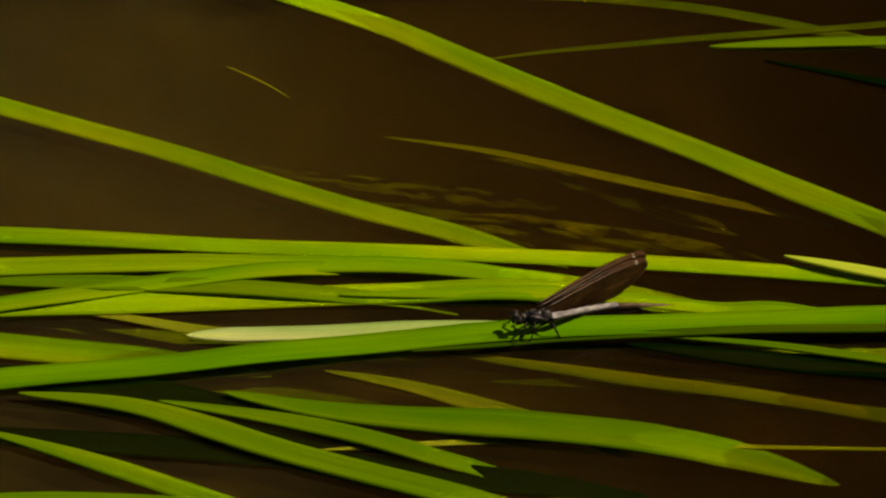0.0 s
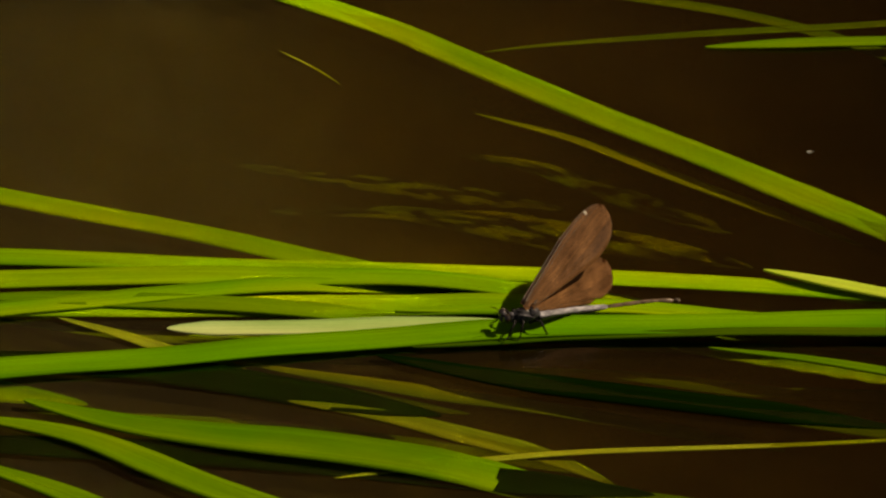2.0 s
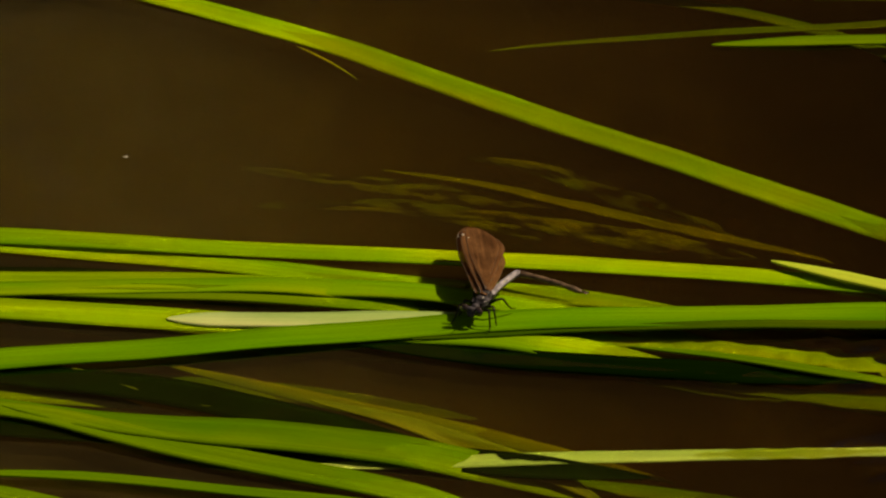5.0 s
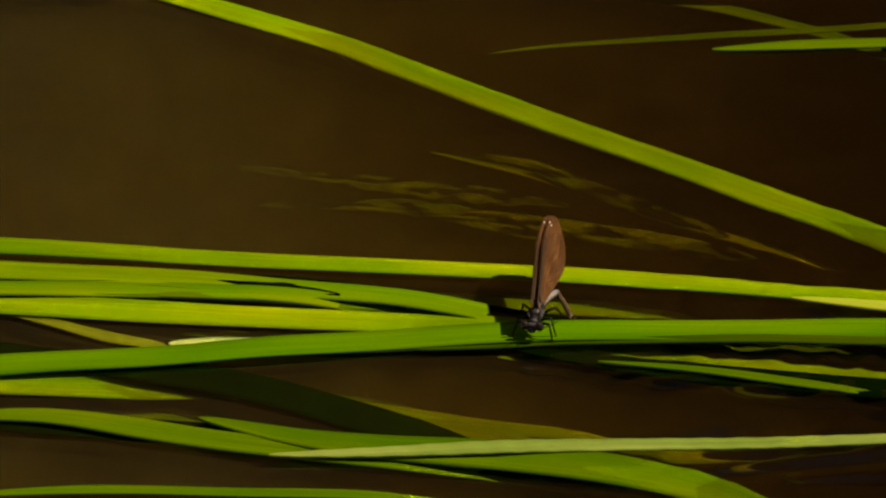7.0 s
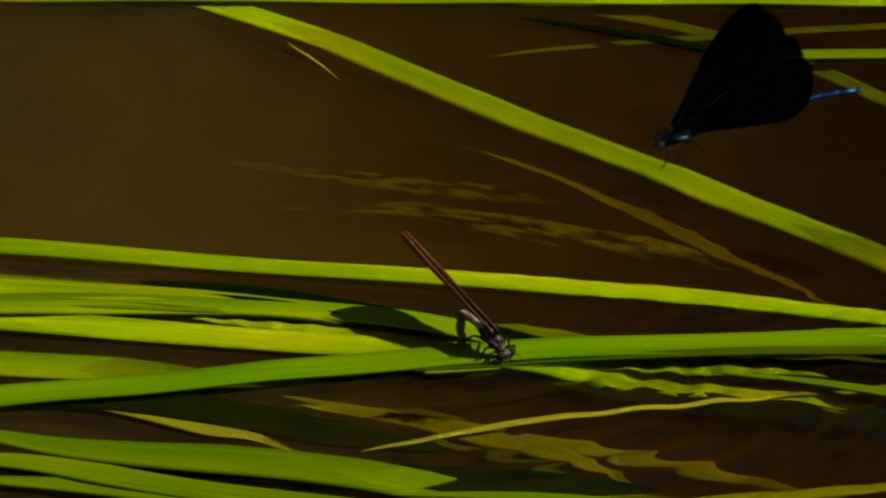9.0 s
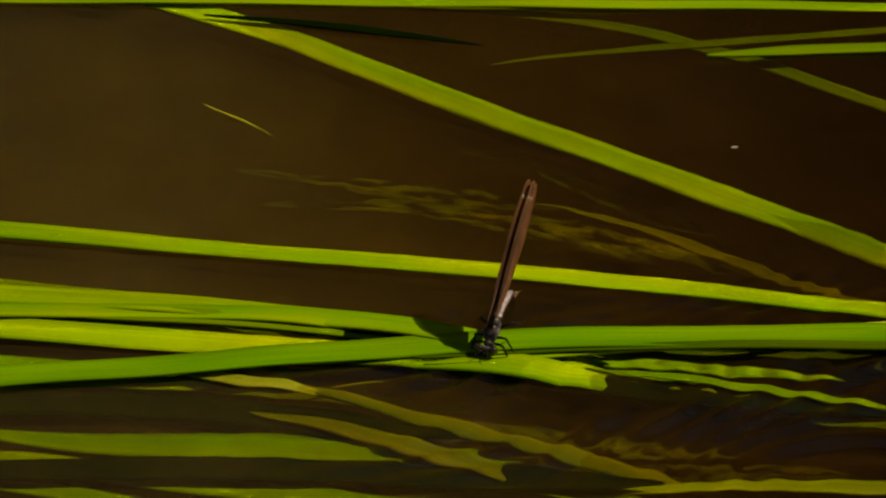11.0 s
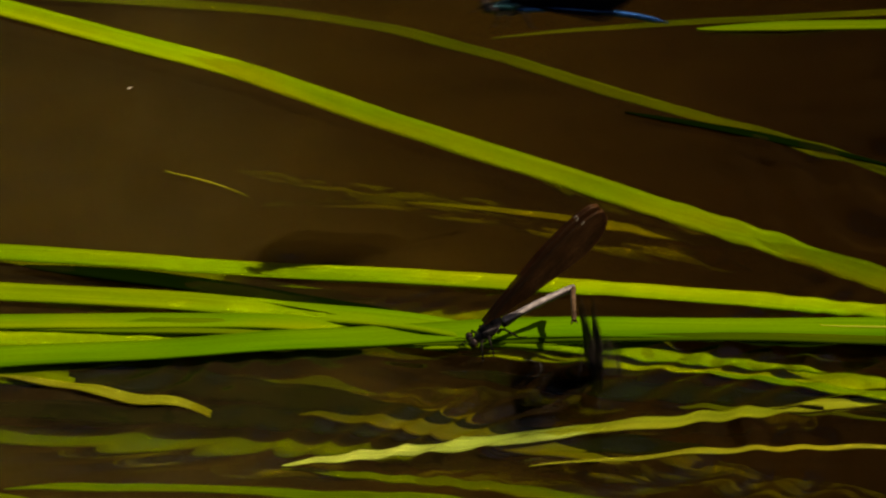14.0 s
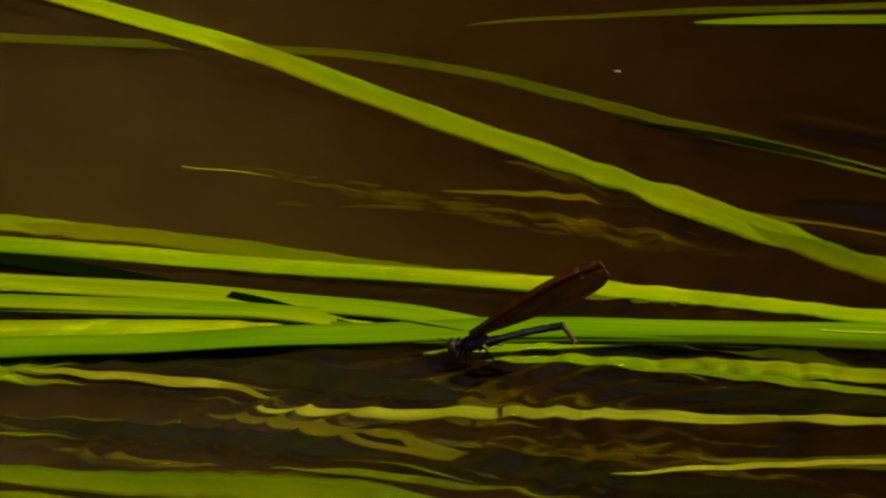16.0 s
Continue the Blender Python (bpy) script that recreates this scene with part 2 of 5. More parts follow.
BLUE_SKIN = skin_material("metallic_blue_skin", (0.0008, 0.010, 0.05), (0.003, 0.060, 0.22), 420, 0.34, 0.9)
BLACK_SKIN = skin_material("blue_black_skin", (0.0015, 0.008, 0.014), (0.006, 0.055, 0.080), 420, 0.22, 0.9)
DARK_EYE = skin_material("dark_eye", (0.010, 0.007, 0.006), (0.03, 0.018, 0.014), 700, 0.12, 0.0, 0.6)
BLACK_LEG = skin_material("black_leg", (0.005, 0.0045, 0.0045), (0.016, 0.014, 0.014), 900, 0.35, 0.0, 0.0, 0.05)
SHRUB = skin_material("shrub_leaf", (0.010, 0.022, 0.010), (0.030, 0.050, 0.022), 40, 0.6)
FOLIAGE = skin_material("bank_foliage", (0.05, 0.06, 0.012), (0.11, 0.11, 0.025), 6, 0.7)


# ---- helpers for meshes ----
def mesh_of(name, bm, mat, smooth=True):
    me = bpy.data.meshes.new(name)
    bm.to_mesh(me)
    bm.free()
    me.materials.append(mat)
    if smooth:
        me.shade_smooth()
    return me


def part(name, bm, mat, parent, label="", smooth=True):
    ob = new(name, mesh_of(name, bm, mat, smooth))
    ob.parent = parent
    return tagged(ob, label)


def spline(points, steps):
    """Catmull-Rom through a few control points."""
    p = [Vector(q) for q in points]
    out = []
    for i in range(len(p) - 1):
        a, b, c, d = p[max(i - 1, 0)], p[i], p[i + 1], p[min(i + 2, len(p) - 1)]
        for k in range(steps):
            s = k / steps
            out.append(0.5 * (2 * b + (c - a) * s + (2 * a - 5 * b + 4 * c - d) * s * s + (3 * b - a - 3 * c + d) * s ** 3))
    out.append(p[-1])
    return out


def tube(bm, path, radii, sides=8, flat=1.0):
    """A closed tube along a path; flat squeezes it from top to bottom."""
    rings = []
    for i, q in enumerate(path):
        t = (path[min(i + 1, len(path) - 1)] - path[max(i - 1, 0)]).normalized()
        side = t.cross(Vector((0, 0, 1)))
        side = side.normalized() if side.length > 1e-4 else Vector((0, 1, 0))
        up = side.cross(t)
        rings.append([bm.verts.new(q + radii[i] * (math.cos(a) * side + flat * math.sin(a) * up))
                      for a in (2 * math.pi * k / sides for k in range(sides))])
    for r0, r1 in zip(rings, rings[1:]):
        for k in range(sides):
            bm.faces.new((r0[k], r0[(k + 1) % sides], r1[(k + 1) % sides], r1[k]))
    bm.faces.new(rings[0][::-1])
    bm.faces.new(rings[-1])


def ball(bm, centre, radii, u=14, v=9):
    bmesh.ops.create_uvsphere(bm, u_segments=u, v_segments=v, radius=1.0,
                              matrix=Matrix.Translation(centre) @ Matrix.Diagonal((*radii, 1)))


# ---- the stream: bed, banks and water ----
def steps_between(stops):
    """Coordinates with a spacing of their own in each stretch: (from, to, step)."""
    out = []
    for a, b, s in stops:
        n = max(1, round((b - a) / s))
        out += [a + (b - a) * k / n for k in range(n)]
    return out + [stops[-1][1]]


def sheet(name, xs, ys, height, mat):
    verts = [(x, y, height(x, y)) for y in ys for x in xs]
    n = len(xs)
    faces = [(j * n + i, j * n + i + 1, (j + 1) * n + i + 1, (j + 1) * n + i)
             for j in range(len(ys) - 1) for i in range(n - 1)]
    me = bpy.data.meshes.new(name)
    me.from_pydata(verts, [], faces)
    me.materials.append(mat)
    me.shade_smooth()
    return new(name, me)


def bed_height(x, y):
    h = -0.35 + 0.006 * noise.noise((x * 14, y * 14, 3)) + 0.002 * noise.noise((x * 60, y * 60, 7))
    # unseen far bank, raised high so that the water reflects brown earth
    if y > 2.9:
        return h + min(8.0, (y - 2.9) * 1.0) + 0.10 * noise.noise((x * 2, y * 2, 1))
    return h + 0.6 * (1 - math.exp(-0.9 * max(0.0, -1.3 - y)))


ground = sheet("ground", steps_between([(-60, -2, 6), (-2, -0.5, 0.1), (-0.5, 0.5, 0.02), (0.5, 2, 0.1), (2, 60, 6)]),
               steps_between([(-60, -4, 6), (-4, -0.5, 0.25), (-0.5, 0.9, 0.02), (0.9, 2.9, 0.25), (2.9, 5.0, 0.2), (5.0, 6.8, 0.05), (6.8, 11.4, 0.3), (11.4, 60, 6)]), bed_height, SILT)
tagged(ground, "dark peaty stream bed rising into a bare earth bank", "ground", kind="structure")


def wave_height(x, y):
    """Nearly still water that gives way to ruffled water upstream; the whole sheet drifts with the stream."""
    if abs(x) > 0.6 or abs(y) > 0.6:
        return 0.0
    k = min(1.0, max(0.0, (x - 0.10) / 0.18))
    rough = 0.10 + 0.90 * k * k * (3 - 2 * k)
    near = math.exp(-((y + 0.068) / (0.052 if y > -0.068 else 0.090)) ** 2)
    swell = noise.noise((x * 34 + 3, y * 62, 0.3)) * 0.00080
    short = noise.noise((x * 95, y * 150 + 9, 2.1)) * 0.00036
    ruffle = min(1.0, max(0.10, (x - 0.10) / 0.12))
    lines = math.sin(2 * math.pi * (x * 66 + 2.2 * noise.noise((x * 19, y * 28, 5)) - y * 46)) * 0.00078 * near * ruffle
    lines *= 0.6 + 0.9 * noise.noise((x * 11, y * 18, 8))
    late = min(1.0, max(0.0, (x - 0.325) / 0.06)) * math.exp(-((y - 0.030) / 0.045) ** 2)
    curl = math.sin(2 * math.pi * (x * 62 + 2.0 * noise.noise((x * 15, y * 20, 11)) + y * 30)) * 0.00070 * late
    rings = 0.0
    for cx, cy, r0 in ((0.242, 0.0095, 0.007), (0.255, 0.020, 0.005), (0.122, 0.021, 0.008), (0.150, 0.017, 0.006), (0.228, 0.030, 0.006), (0.27, -0.004, 0.006)):
        d = math.hypot(x - cx, (y - cy) * 0.8)
        if d < 0.03:
            rings += 0.00006 * math.cos(2 * math.pi * d / 0.009) * math.exp(-((d - r0) / 0.007) ** 2)
    return curl + rings + rough * (swell * (0.7 + 0.6 * near) + short * (0.35 + near) + lines)


water = sheet("water", steps_between([(-30, -1, 5), (-1, -0.16, 0.06), (-0.16, 0.46, 0.0013), (0.46, 1, 0.06), (1, 30, 5)]),
              steps_between([(-2.0, -0.30, 0.1), (-0.30, -0.19, 0.005), (-0.19, 0.14, 0.0013), (0.14, 0.34, 0.0035), (0.34, 4.2, 0.15)]), wave_height, WATER)
water.visible_shadow = False
tagged(water, "clear brown stream water with drifting ripples", "water", kind="structure")
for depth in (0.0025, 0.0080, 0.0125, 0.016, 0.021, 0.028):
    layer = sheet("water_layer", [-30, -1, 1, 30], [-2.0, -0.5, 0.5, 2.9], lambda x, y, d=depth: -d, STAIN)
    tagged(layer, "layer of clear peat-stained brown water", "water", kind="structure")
MOVES.append((water, [(0, pose(0, 0, 0)), (16, pose(-0.32, 0, 0))]))


def bank_growth(name, x0, x1, y0, tall, count, seed):
    """Unseen leafy growth added on the far bank for the water to reflect: thousands of small folded leaves in uneven
    clumps, with gaps.
    """
    rnd = random.Random(seed)
    verts, faces = [], []
    clumps = [(rnd.uniform(x0, x1), y0 + rnd.uniform(0, 1.6), 7.2 + rnd.uniform(0.0, tall), rnd.uniform(0.35, 0.9)) for _ in range(count)]
    for cx, cy, cz, r in clumps:
        for _ in range(70):
            d = Vector((rnd.gauss(0, 1), rnd.gauss(0, 1), rnd.gauss(0, 0.8))) * r * 0.5
            c = Vector((cx, cy, cz)) + d
            a = Vector((rnd.gauss(0, 1), rnd.gauss(0, 1), rnd.gauss(0, 1))).normalized() * rnd.uniform(0.06, 0.14)
            b = a.orthogonal().normalized() * a.length * 0.5
            n = a.cross(b).normalized() * a.length * 0.2
            i = len(verts)
            verts += [c - a, c + b + n, c + a, c - b + n]
            faces += [(i, i + 1, i + 2), (i, i + 2, i + 3)]
    me = bpy.data.meshes.new(name)
    me.from_pydata(verts, [], faces)
    me.materials.append(FOLIAGE)
    return tagged(new(name, me), "unseen dark leafy growth on the far bank, added for reflections", "foliage", kind="stuff")


bank_growth("bank_foliage", -7.0, 8.0, 10.5, 4.0, 220, 5)


def bank_shrub(place, radius, seed):
    """A small dark shrub in the bank, unseen, placed for its dark reflection: a forked stem and a crown of folded
    leaves.
    """
    rnd = random.Random(seed)
    root = tagged(new("shrub"), "small dark shrub in the bare earth bank, unseen, placed for its reflection", "shrub")
    root.location = place
    bm = bmesh.new()
    for k in range(4):
        tube(bm, spline([(0, 0, -0.05), (rnd.uniform(-1, 1) * radius * 0.2, 0, radius * 0.5), (rnd.uniform(-1, 1) * radius * 0.6, rnd.uniform(-1, 1) * radius * 0.4, radius * 1.3)], 4),
             [0.004 - 0.0003 * i for i in range(9)], 5)
    part("stem", bm, VEIN, root)
    bm = bmesh.new()
    for _ in range(260):
        c = Vector((rnd.gauss(0, 0.45) * radius, rnd.gauss(0, 0.35) * radius, radius * (1.0 + rnd.gauss(0, 0.55))))
        a = Vector((rnd.gauss(0, 1), rnd.gauss(0, 1), rnd.gauss(0, 1))).normalized() * rnd.uniform(0.08, 0.16) * radius
        b = a.orthogonal().normalized() * a.length * 0.45
        n = a.cross(b).normalized() * a.length * 0.15
        v = [bm.verts.new(q) for q in (c - a, c + b + n, c + a, c - b + n)]
        bm.faces.new(v[:3])
        bm.faces.new((v[0], v[2], v[3]))
    part("crown", bm, SHRUB, root, "dark bluish green leafy crown")


bank_shrub((-0.40, 5.42, 2.10), 0.11, 3)


# ---- ribbon leaves ----
def leaf_mesh(width, ctrl, mat, tip, seed, ripple=0, swell=(1, 1)):
    """A strap leaf along a few control points: thin, lightly keeled, tapered at its tip, with slightly uneven edges."""
    path = spline([Vector(q) / 1000 for q in ctrl], 60 if ripple else 22)
    w = width * 0.125 / 1000 / 0.407 * 0.93
    verts, faces, uvs = [], [], []
    run = 0.0
    total = sum((b - a).length for a, b in zip(path, path[1:]))
    cols = (-1.0, -0.55, 0.0, 0.55, 1.0)
    for i, q in enumerate(path):
        if i:
            run += (q - path[i - 1]).length
        t = (path[min(i + 1, len(path) - 1)] - path[max(i - 1, 0)]).normalized()
        side = Vector((-t.y, t.x, 0)).normalized()
        k = swell[0] + (swell[1] - swell[0]) * run / total
        if tip:
            k *= min(1.0, (max(run, 1e-5) / (tip / 1000)) ** 0.55)
        k *= min(1.0, (max(total - run, 0.0) / 0.026) ** 0.62)
        k *= 1 + 0.05 * noise.noise((run * 40, seed, 0))
        roll = 0.10 * noise.noise((run * 14, seed, 4))
        wob = 0.0006 * noise.noise((run * 26, seed, 8))
        # waves put into the blade's shape to imitate glints cast by rippled water
        wob += ripple / 1000 * math.sin(run * 780 + 3 * noise.noise((run * 60, seed, 2))) * (0.6 + 0.8 * noise.noise((run * 30, seed, 6)))
        for c in cols:
            off = c * w * 0.5 * max(k, 0.03) * (1 + 0.025 * noise.noise((run * 160, seed, c * 3)))
            dip = 0.05 * w * (abs(c) - 0.5) * k + off * roll + wob
            verts.append(q + side * off + Vector((0, 0, dip)))
            uvs.append((run, c * w * 0.5))
        for c in cols[::-1]:
            off = c * w * 0.5 * max(k, 0.03) * 0.98
            verts.append(q + side * off + Vector((0, 0, 0.05 * w * (abs(c) - 0.5) * k + off * roll + wob - 0.00045)))
            uvs.append((run, c * w * 0.5))
    n = 2 * len(cols)
    for i in range(len(path) - 1):
        for k in range(n):
            faces.append((i * n + k, i * n + (k + 1) % n, (i + 1) * n + (k + 1) % n, (i + 1) * n + k))
    me = bpy.data.meshes.new("ribbon_leaf")
    me.from_pydata(verts, [], faces)
    layer = me.uv_layers.new(name="UVMap")
    for loop in me.loops:
        layer.data[loop.index].uv = uvs[loop.vertex_index]
    me.materials.append(mat)
    me.shade_smooth()
    return me


def leaf(style, width, ctrl, rows, tip=0, ripple=0, swell=(1, 1)):
    """ctrl: millimetres in the leaf's own space; rows: seconds, x, y, z in millimetres and the turn in degrees."""
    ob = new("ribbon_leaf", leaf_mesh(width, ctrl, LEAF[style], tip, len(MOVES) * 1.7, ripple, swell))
    tagged(ob, LEAF_WORDS[style], "leaf", "leaves in the stream")
    path = spline([Vector(q) / 1000 for q in ctrl], 22)
    bm = bmesh.new()
    thick = width * 0.0000035
    tube(bm, [q - Vector((0, 0, width * 0.000022 + 0.0004)) for q in path[3:-3]], [thick * (0.35 + 0.65 * min(1, i / 20)) for i in range(len(path) - 6)], 5)
    part("midrib", bm, LEAF[style], ob)
    MOVES.append((ob, [(t, pose(x / 1000, y / 1000, z / 1000, 0, 0, a)) for t, x, y, z, a in rows]))
    return ob


# long floating leaf that crosses the open water
leaf('floating', 34, [(-162.5, 109.1, -0.9), (-70.5, 48.8, -0.9), (-19.1, 15.2, -2.8), (0.0, 0.0, -3.5), (33.4, -28.5, -4.7), (66.5, -53.7, -6.2), (129.1, -103.5, -9.0), (176.2, -141.0, -9.0)],
     [(0, 0, 116.7, 0, -5.5), (1.5, 1.8, 116.1, 0, -6.1), (2.5, -0.8, 114.3, 0, -6), (3.5, -5.8, 112.1, 0, -3.2), (6, -11.6, 105.1, 0, -0.3), (7, -11, 107.8, 0, -2.3), (8, -11.4, 111.5, 0, -5.7), (9, -15.5, 110.4, 0, -4.9), (11.5, -26.1, 111.7, 0, -1.7), (12.5, -31.3, 99.4, 0, 0.1), (13.5, -32.5, 92.3, 0, 0.8), (15, -32.5, 94.3, 0, 0.9), (16, -30.2, 103.1, 0, -1.3)], swell=(0.82, 1.12))
# long leaf behind the perch
leaf('floating', 28, [(-49.8, 4.8, -0.2), (0.0, 0.0, -0.2), (50.2, -4.9, -0.3), (100.1, -9.7, -0.3), (137.5, -13.4, -0.3), (195.2, -23.3, -0.4), (244.5, -31.8, -0.4)],
     [(0, -98.1, 7.3, 0, 0), (1.5, -97.8, 0.2, 0, 0), (2.5, -97.5, -7.1, 0, 2.2), (3.5, -97.6, -4.7, 0, 1.9), (6, -98.3, 11, 0, -2.2), (7, -97.9, 1.4, 0, -1.4), (8, -97.6, -5.9, 0, -0.8), (9, -97.9, 1.4, 0, -4.1), (11.5, -98.3, 10.4, 0, -5.6), (12.5, -97.9, 3, 0, -4.5), (13.5, -97.7, -2.3, 0, -2.7), (15, -97.8, -1.3, 0, -2.1), (16, -97.9, 2, 0, -4.3)])
# the perch
leaf('fresh', 34, [(-49.0, -10.1, 0.0), (0.0, 0.0, 0.0), (36.0, 7.5, 0.2), (60.2, 13.9, 0.3), (91.8, 20.9, 0.4), (121.1, 25.7, 0.5), (151.7, 28.0, 0.6), (190.7, 30.9, 0.8), (240.6, 34.6, 0.8)],
     [(0, -94.7, -70.1, 0.6, 0), (1.5, -94.9, -64.6, 0.6, -2.7), (2.5, -94.9, -64.6, 0.6, -1.5), (3.5, -95, -63.7, 0.6, -1), (6, -95.2, -58.5, 0.6, -3.9), (7, -95, -62.9, 0.6, -4.2), (8, -94.5, -73.8, 0.6, -1.1), (9, -94.3, -78.7, 0.6, -0.9), (11.5, -94.9, -66, 0.6, -4.3), (12.5, -95, -62.9, 0.6, -5.9), (13.5, -95.2, -58.5, 0.6, -5.8), (15, -95.2, -59.4, 0.6, -4.3), (16, -95.4, -54.1, 0.6, -7.6)], swell=(1.0, 1.05))
# dark strip along the perch, for its folded edge turned from the sun
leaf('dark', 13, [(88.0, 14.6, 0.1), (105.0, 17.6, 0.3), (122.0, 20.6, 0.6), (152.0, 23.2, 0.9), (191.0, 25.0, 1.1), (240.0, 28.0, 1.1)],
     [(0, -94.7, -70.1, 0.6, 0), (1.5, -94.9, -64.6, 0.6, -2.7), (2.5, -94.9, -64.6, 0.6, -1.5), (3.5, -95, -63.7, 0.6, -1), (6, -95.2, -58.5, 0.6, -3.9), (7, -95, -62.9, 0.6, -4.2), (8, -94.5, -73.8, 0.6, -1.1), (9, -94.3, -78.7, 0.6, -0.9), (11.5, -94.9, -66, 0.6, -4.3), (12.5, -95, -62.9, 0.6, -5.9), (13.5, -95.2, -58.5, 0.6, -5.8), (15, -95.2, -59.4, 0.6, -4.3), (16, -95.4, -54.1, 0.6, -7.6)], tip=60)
# pale blunt leaf beside the perch
leaf('cream', 25, [(0.0, 0.0, 0.2), (33.0, 0.5, 0.2), (67.2, 5.2, 0.2), (73.2, 6.0, 0.2)],
     [(0, -55.5, -45.8, 0, 0), (1.5, -59.2, -42.9, 0, -2.3), (2.5, -60.5, -41.4, 0, -1.1), (3.5, -62, -39.3, 0, -2.6), (6, -58.8, -36.6, 0, -4.2), (7, -59.3, -49.7, -0.3, -4), (8, -55, -62.4, -1.6, 6.6), (9, -54.9, -66.4, -2, 6.8), (11.5, -46.7, -55.4, -2, 3.6), (12.5, -46.7, -53.6, -2, 2), (13.5, -46.8, -49, -2, 2), (15, -46.9, -48.7, -2, 3.6), (16, -46.9, -46.3, -2, 0.4)], tip=9)
# streaming leaf
leaf('floating', 30, [(-60.0, -1.4, 0.2), (0.0, 0.0, 0.2), (62.1, 1.5, 0.1), (111.7, -4.4, 0.0), (161.4, -10.3, -14.0)],
     [(0, -97.4, -9.9, 0, 0), (1.5, -97.3, -12.3, 0, 0.5), (2.5, -96.9, -19.9, 0, -0.5), (3.5, -97, -18.4, 0, -1.5), (6, -97.1, -15.4, 0, -7.1), (7, -97.3, -11.7, 0, -10), (8, -97.1, -15.4, 0, -10), (9, -96.9, -20.8, 0, -11.2), (11.5, -96.7, -24.4, 0, -11.1), (12.5, -96.8, -22.9, 0, -13.7), (13.5, -96.7, -25.9, 0, -9.5), (15, -97.1, -15.4, 0, -12.6), (16, -97, -18.4, 0, -10.6)])
# streaming leaf
leaf('floating', 25, [(-56.3, -20.6, 0.7), (0.0, 0.0, 0.7), (36.5, 13.4, 0.3), (73.5, 21.4, 0.0), (112.6, 29.9, -12.0)],
     [(0, -96.4, -31.5, 0, 0), (1.5, -96.4, -31.5, 0, -4.5), (2.5, -96.2, -36.9, 0, -6.3), (3.5, -96.5, -28.5, 0, -11.2), (6, -96.8, -23.1, 0, -18), (7, -96.8, -23.1, 0, -20.5), (8, -96.7, -25.5, 0, -20.7), (9, -96.3, -33, 0, -18.7), (11.5, -96.2, -35.4, 0, -20.3), (12.5, -96, -39.8, 0, -21), (13.5, -95.9, -43.4, 0, -17), (15, -96.4, -31.5, 0, -20.2), (16, -96.5, -30, 0, -23.1)])
# broad streaming leaf
leaf('floating', 37, [(-59.7, -5.6, -0.2), (0.0, 0.0, -0.2), (49.1, 4.6, -0.4), (86.1, 7.7, -0.5), (123.1, 8.5, -0.6), (163.1, 9.2, -14.6)],
     [(0, -96.4, -31.3, 0, 0), (1.5, -96.5, -29.2, 0, -4), (2.5, -96.4, -32.7, 0, -4.7), (3.5, -96.4, -32.2, 0, -7), (6, -96.4, -32.2, 0, -14.7), (7, -96.5, -29.8, 0, -11.5), (8, -96.2, -35.1, 0, -10.2), (9, -96.1, -38.1, 0, -14.8), (11.5, -95.9, -43.1, 0, -14), (12.5, -95.8, -45.2, 0, -9.3), (13.5, -95.6, -49, 0, -4.5), (15, -96, -40.2, 0, -5.9), (16, -95.9, -44, 0, -4.3)])
# narrow leaf among the streaming ones
leaf('mid', 28, [(0.0, 0.0, 0.1), (37.4, -1.8, 0.1), (74.9, -6.7, 0.0), (94.8, -10.4, -1.0), (107.3, -12.9, -6.0)],
     [(0, -104.1, -18.1, 0, 0.8), (1.5, -104.1, -19.9, 0, -3.5), (2.5, -104.1, -31.9, 0, 3.7), (3.5, -104.1, -30.7, 0, 3.1), (6, -104.1, -19.6, 0, 1.2), (7, -104.1, -20.7, 0, 0.5), (8, -104.1, -25.3, 0, 0.2), (9, -104.1, -26.8, 0, -0.9), (11.5, -104.1, -35, 0, -1.6), (12.5, -104.1, -41.1, 0, 1.8), (13.5, -104.1, -42.6, 0, 2.9), (15, -104.1, -36.5, 0, 4.1), (16, -104.1, -31.9, 0, 2.3)], tip=30)
# leaf behind the perch
leaf('floating', 22, [(-24.8, -0.6, 0.5), (-4.8, -0.2, 0.5), (24.8, 0.4, 0.2), (55.4, -6.5, -0.1), (79.9, -9.6, -0.3), (139.5, -17.0, -15.3)],
     [(0, 2, -24.7, 0, -0.1), (1.5, 14.3, -29.2, 0, 1.1), (2.5, 14.2, -35.2, 0, 3), (3.5, 14.2, -36.6, 0, 7.6), (6, 20.3, -43.9, 0, 8.9), (7, 20.3, -45.4, 0, 3.9), (8, 20.2, -49.8, 0, 5.2), (9, 20.1, -60, 0, 12.6), (11.5, 20.2, -55.6, 0, 10.2), (12.5, 20.2, -55.6, 0, 8.4), (13.5, 20.2, -51.3, 0, 7.7), (15, 20.3, -48.3, 0, 8.9), (16, 20.2, -51.8, 0, 8.7)], tip=45)
# half sunk leaf
leaf('floating', 30, [(-66.8, 43.9, -2.8), (0.0, 0.0, -2.8), (39.6, -26.0, -3.5), (78.3, -54.6, -4.3), (103.6, -69.7, -4.8), (129.3, -85.1, -8.8)],
     [(0, -101.6, 83.1, 0, 0), (1.5, -99.7, 42, 0, 7.5), (2.5, -98.9, 24, 0, 12.5), (3.5, -98.6, 15.9, 0, 20.1), (6, -97.8, -1.7, 2.6, 23), (7, -97.7, -3.1, -5, 25.4), (8, -97.6, -6.7, -6, 26.8), (9, -97.7, -4.2, -6, 18.9), (11.5, -97.3, -13.3, -6, 21.5), (12.5, -97.6, -7.3, -7, 23), (13.5, -98, 2.8, -8, 17.1), (15, -98.6, 15.1, -8, 17), (16, -98.9, 21.9, -5, 19.3)])
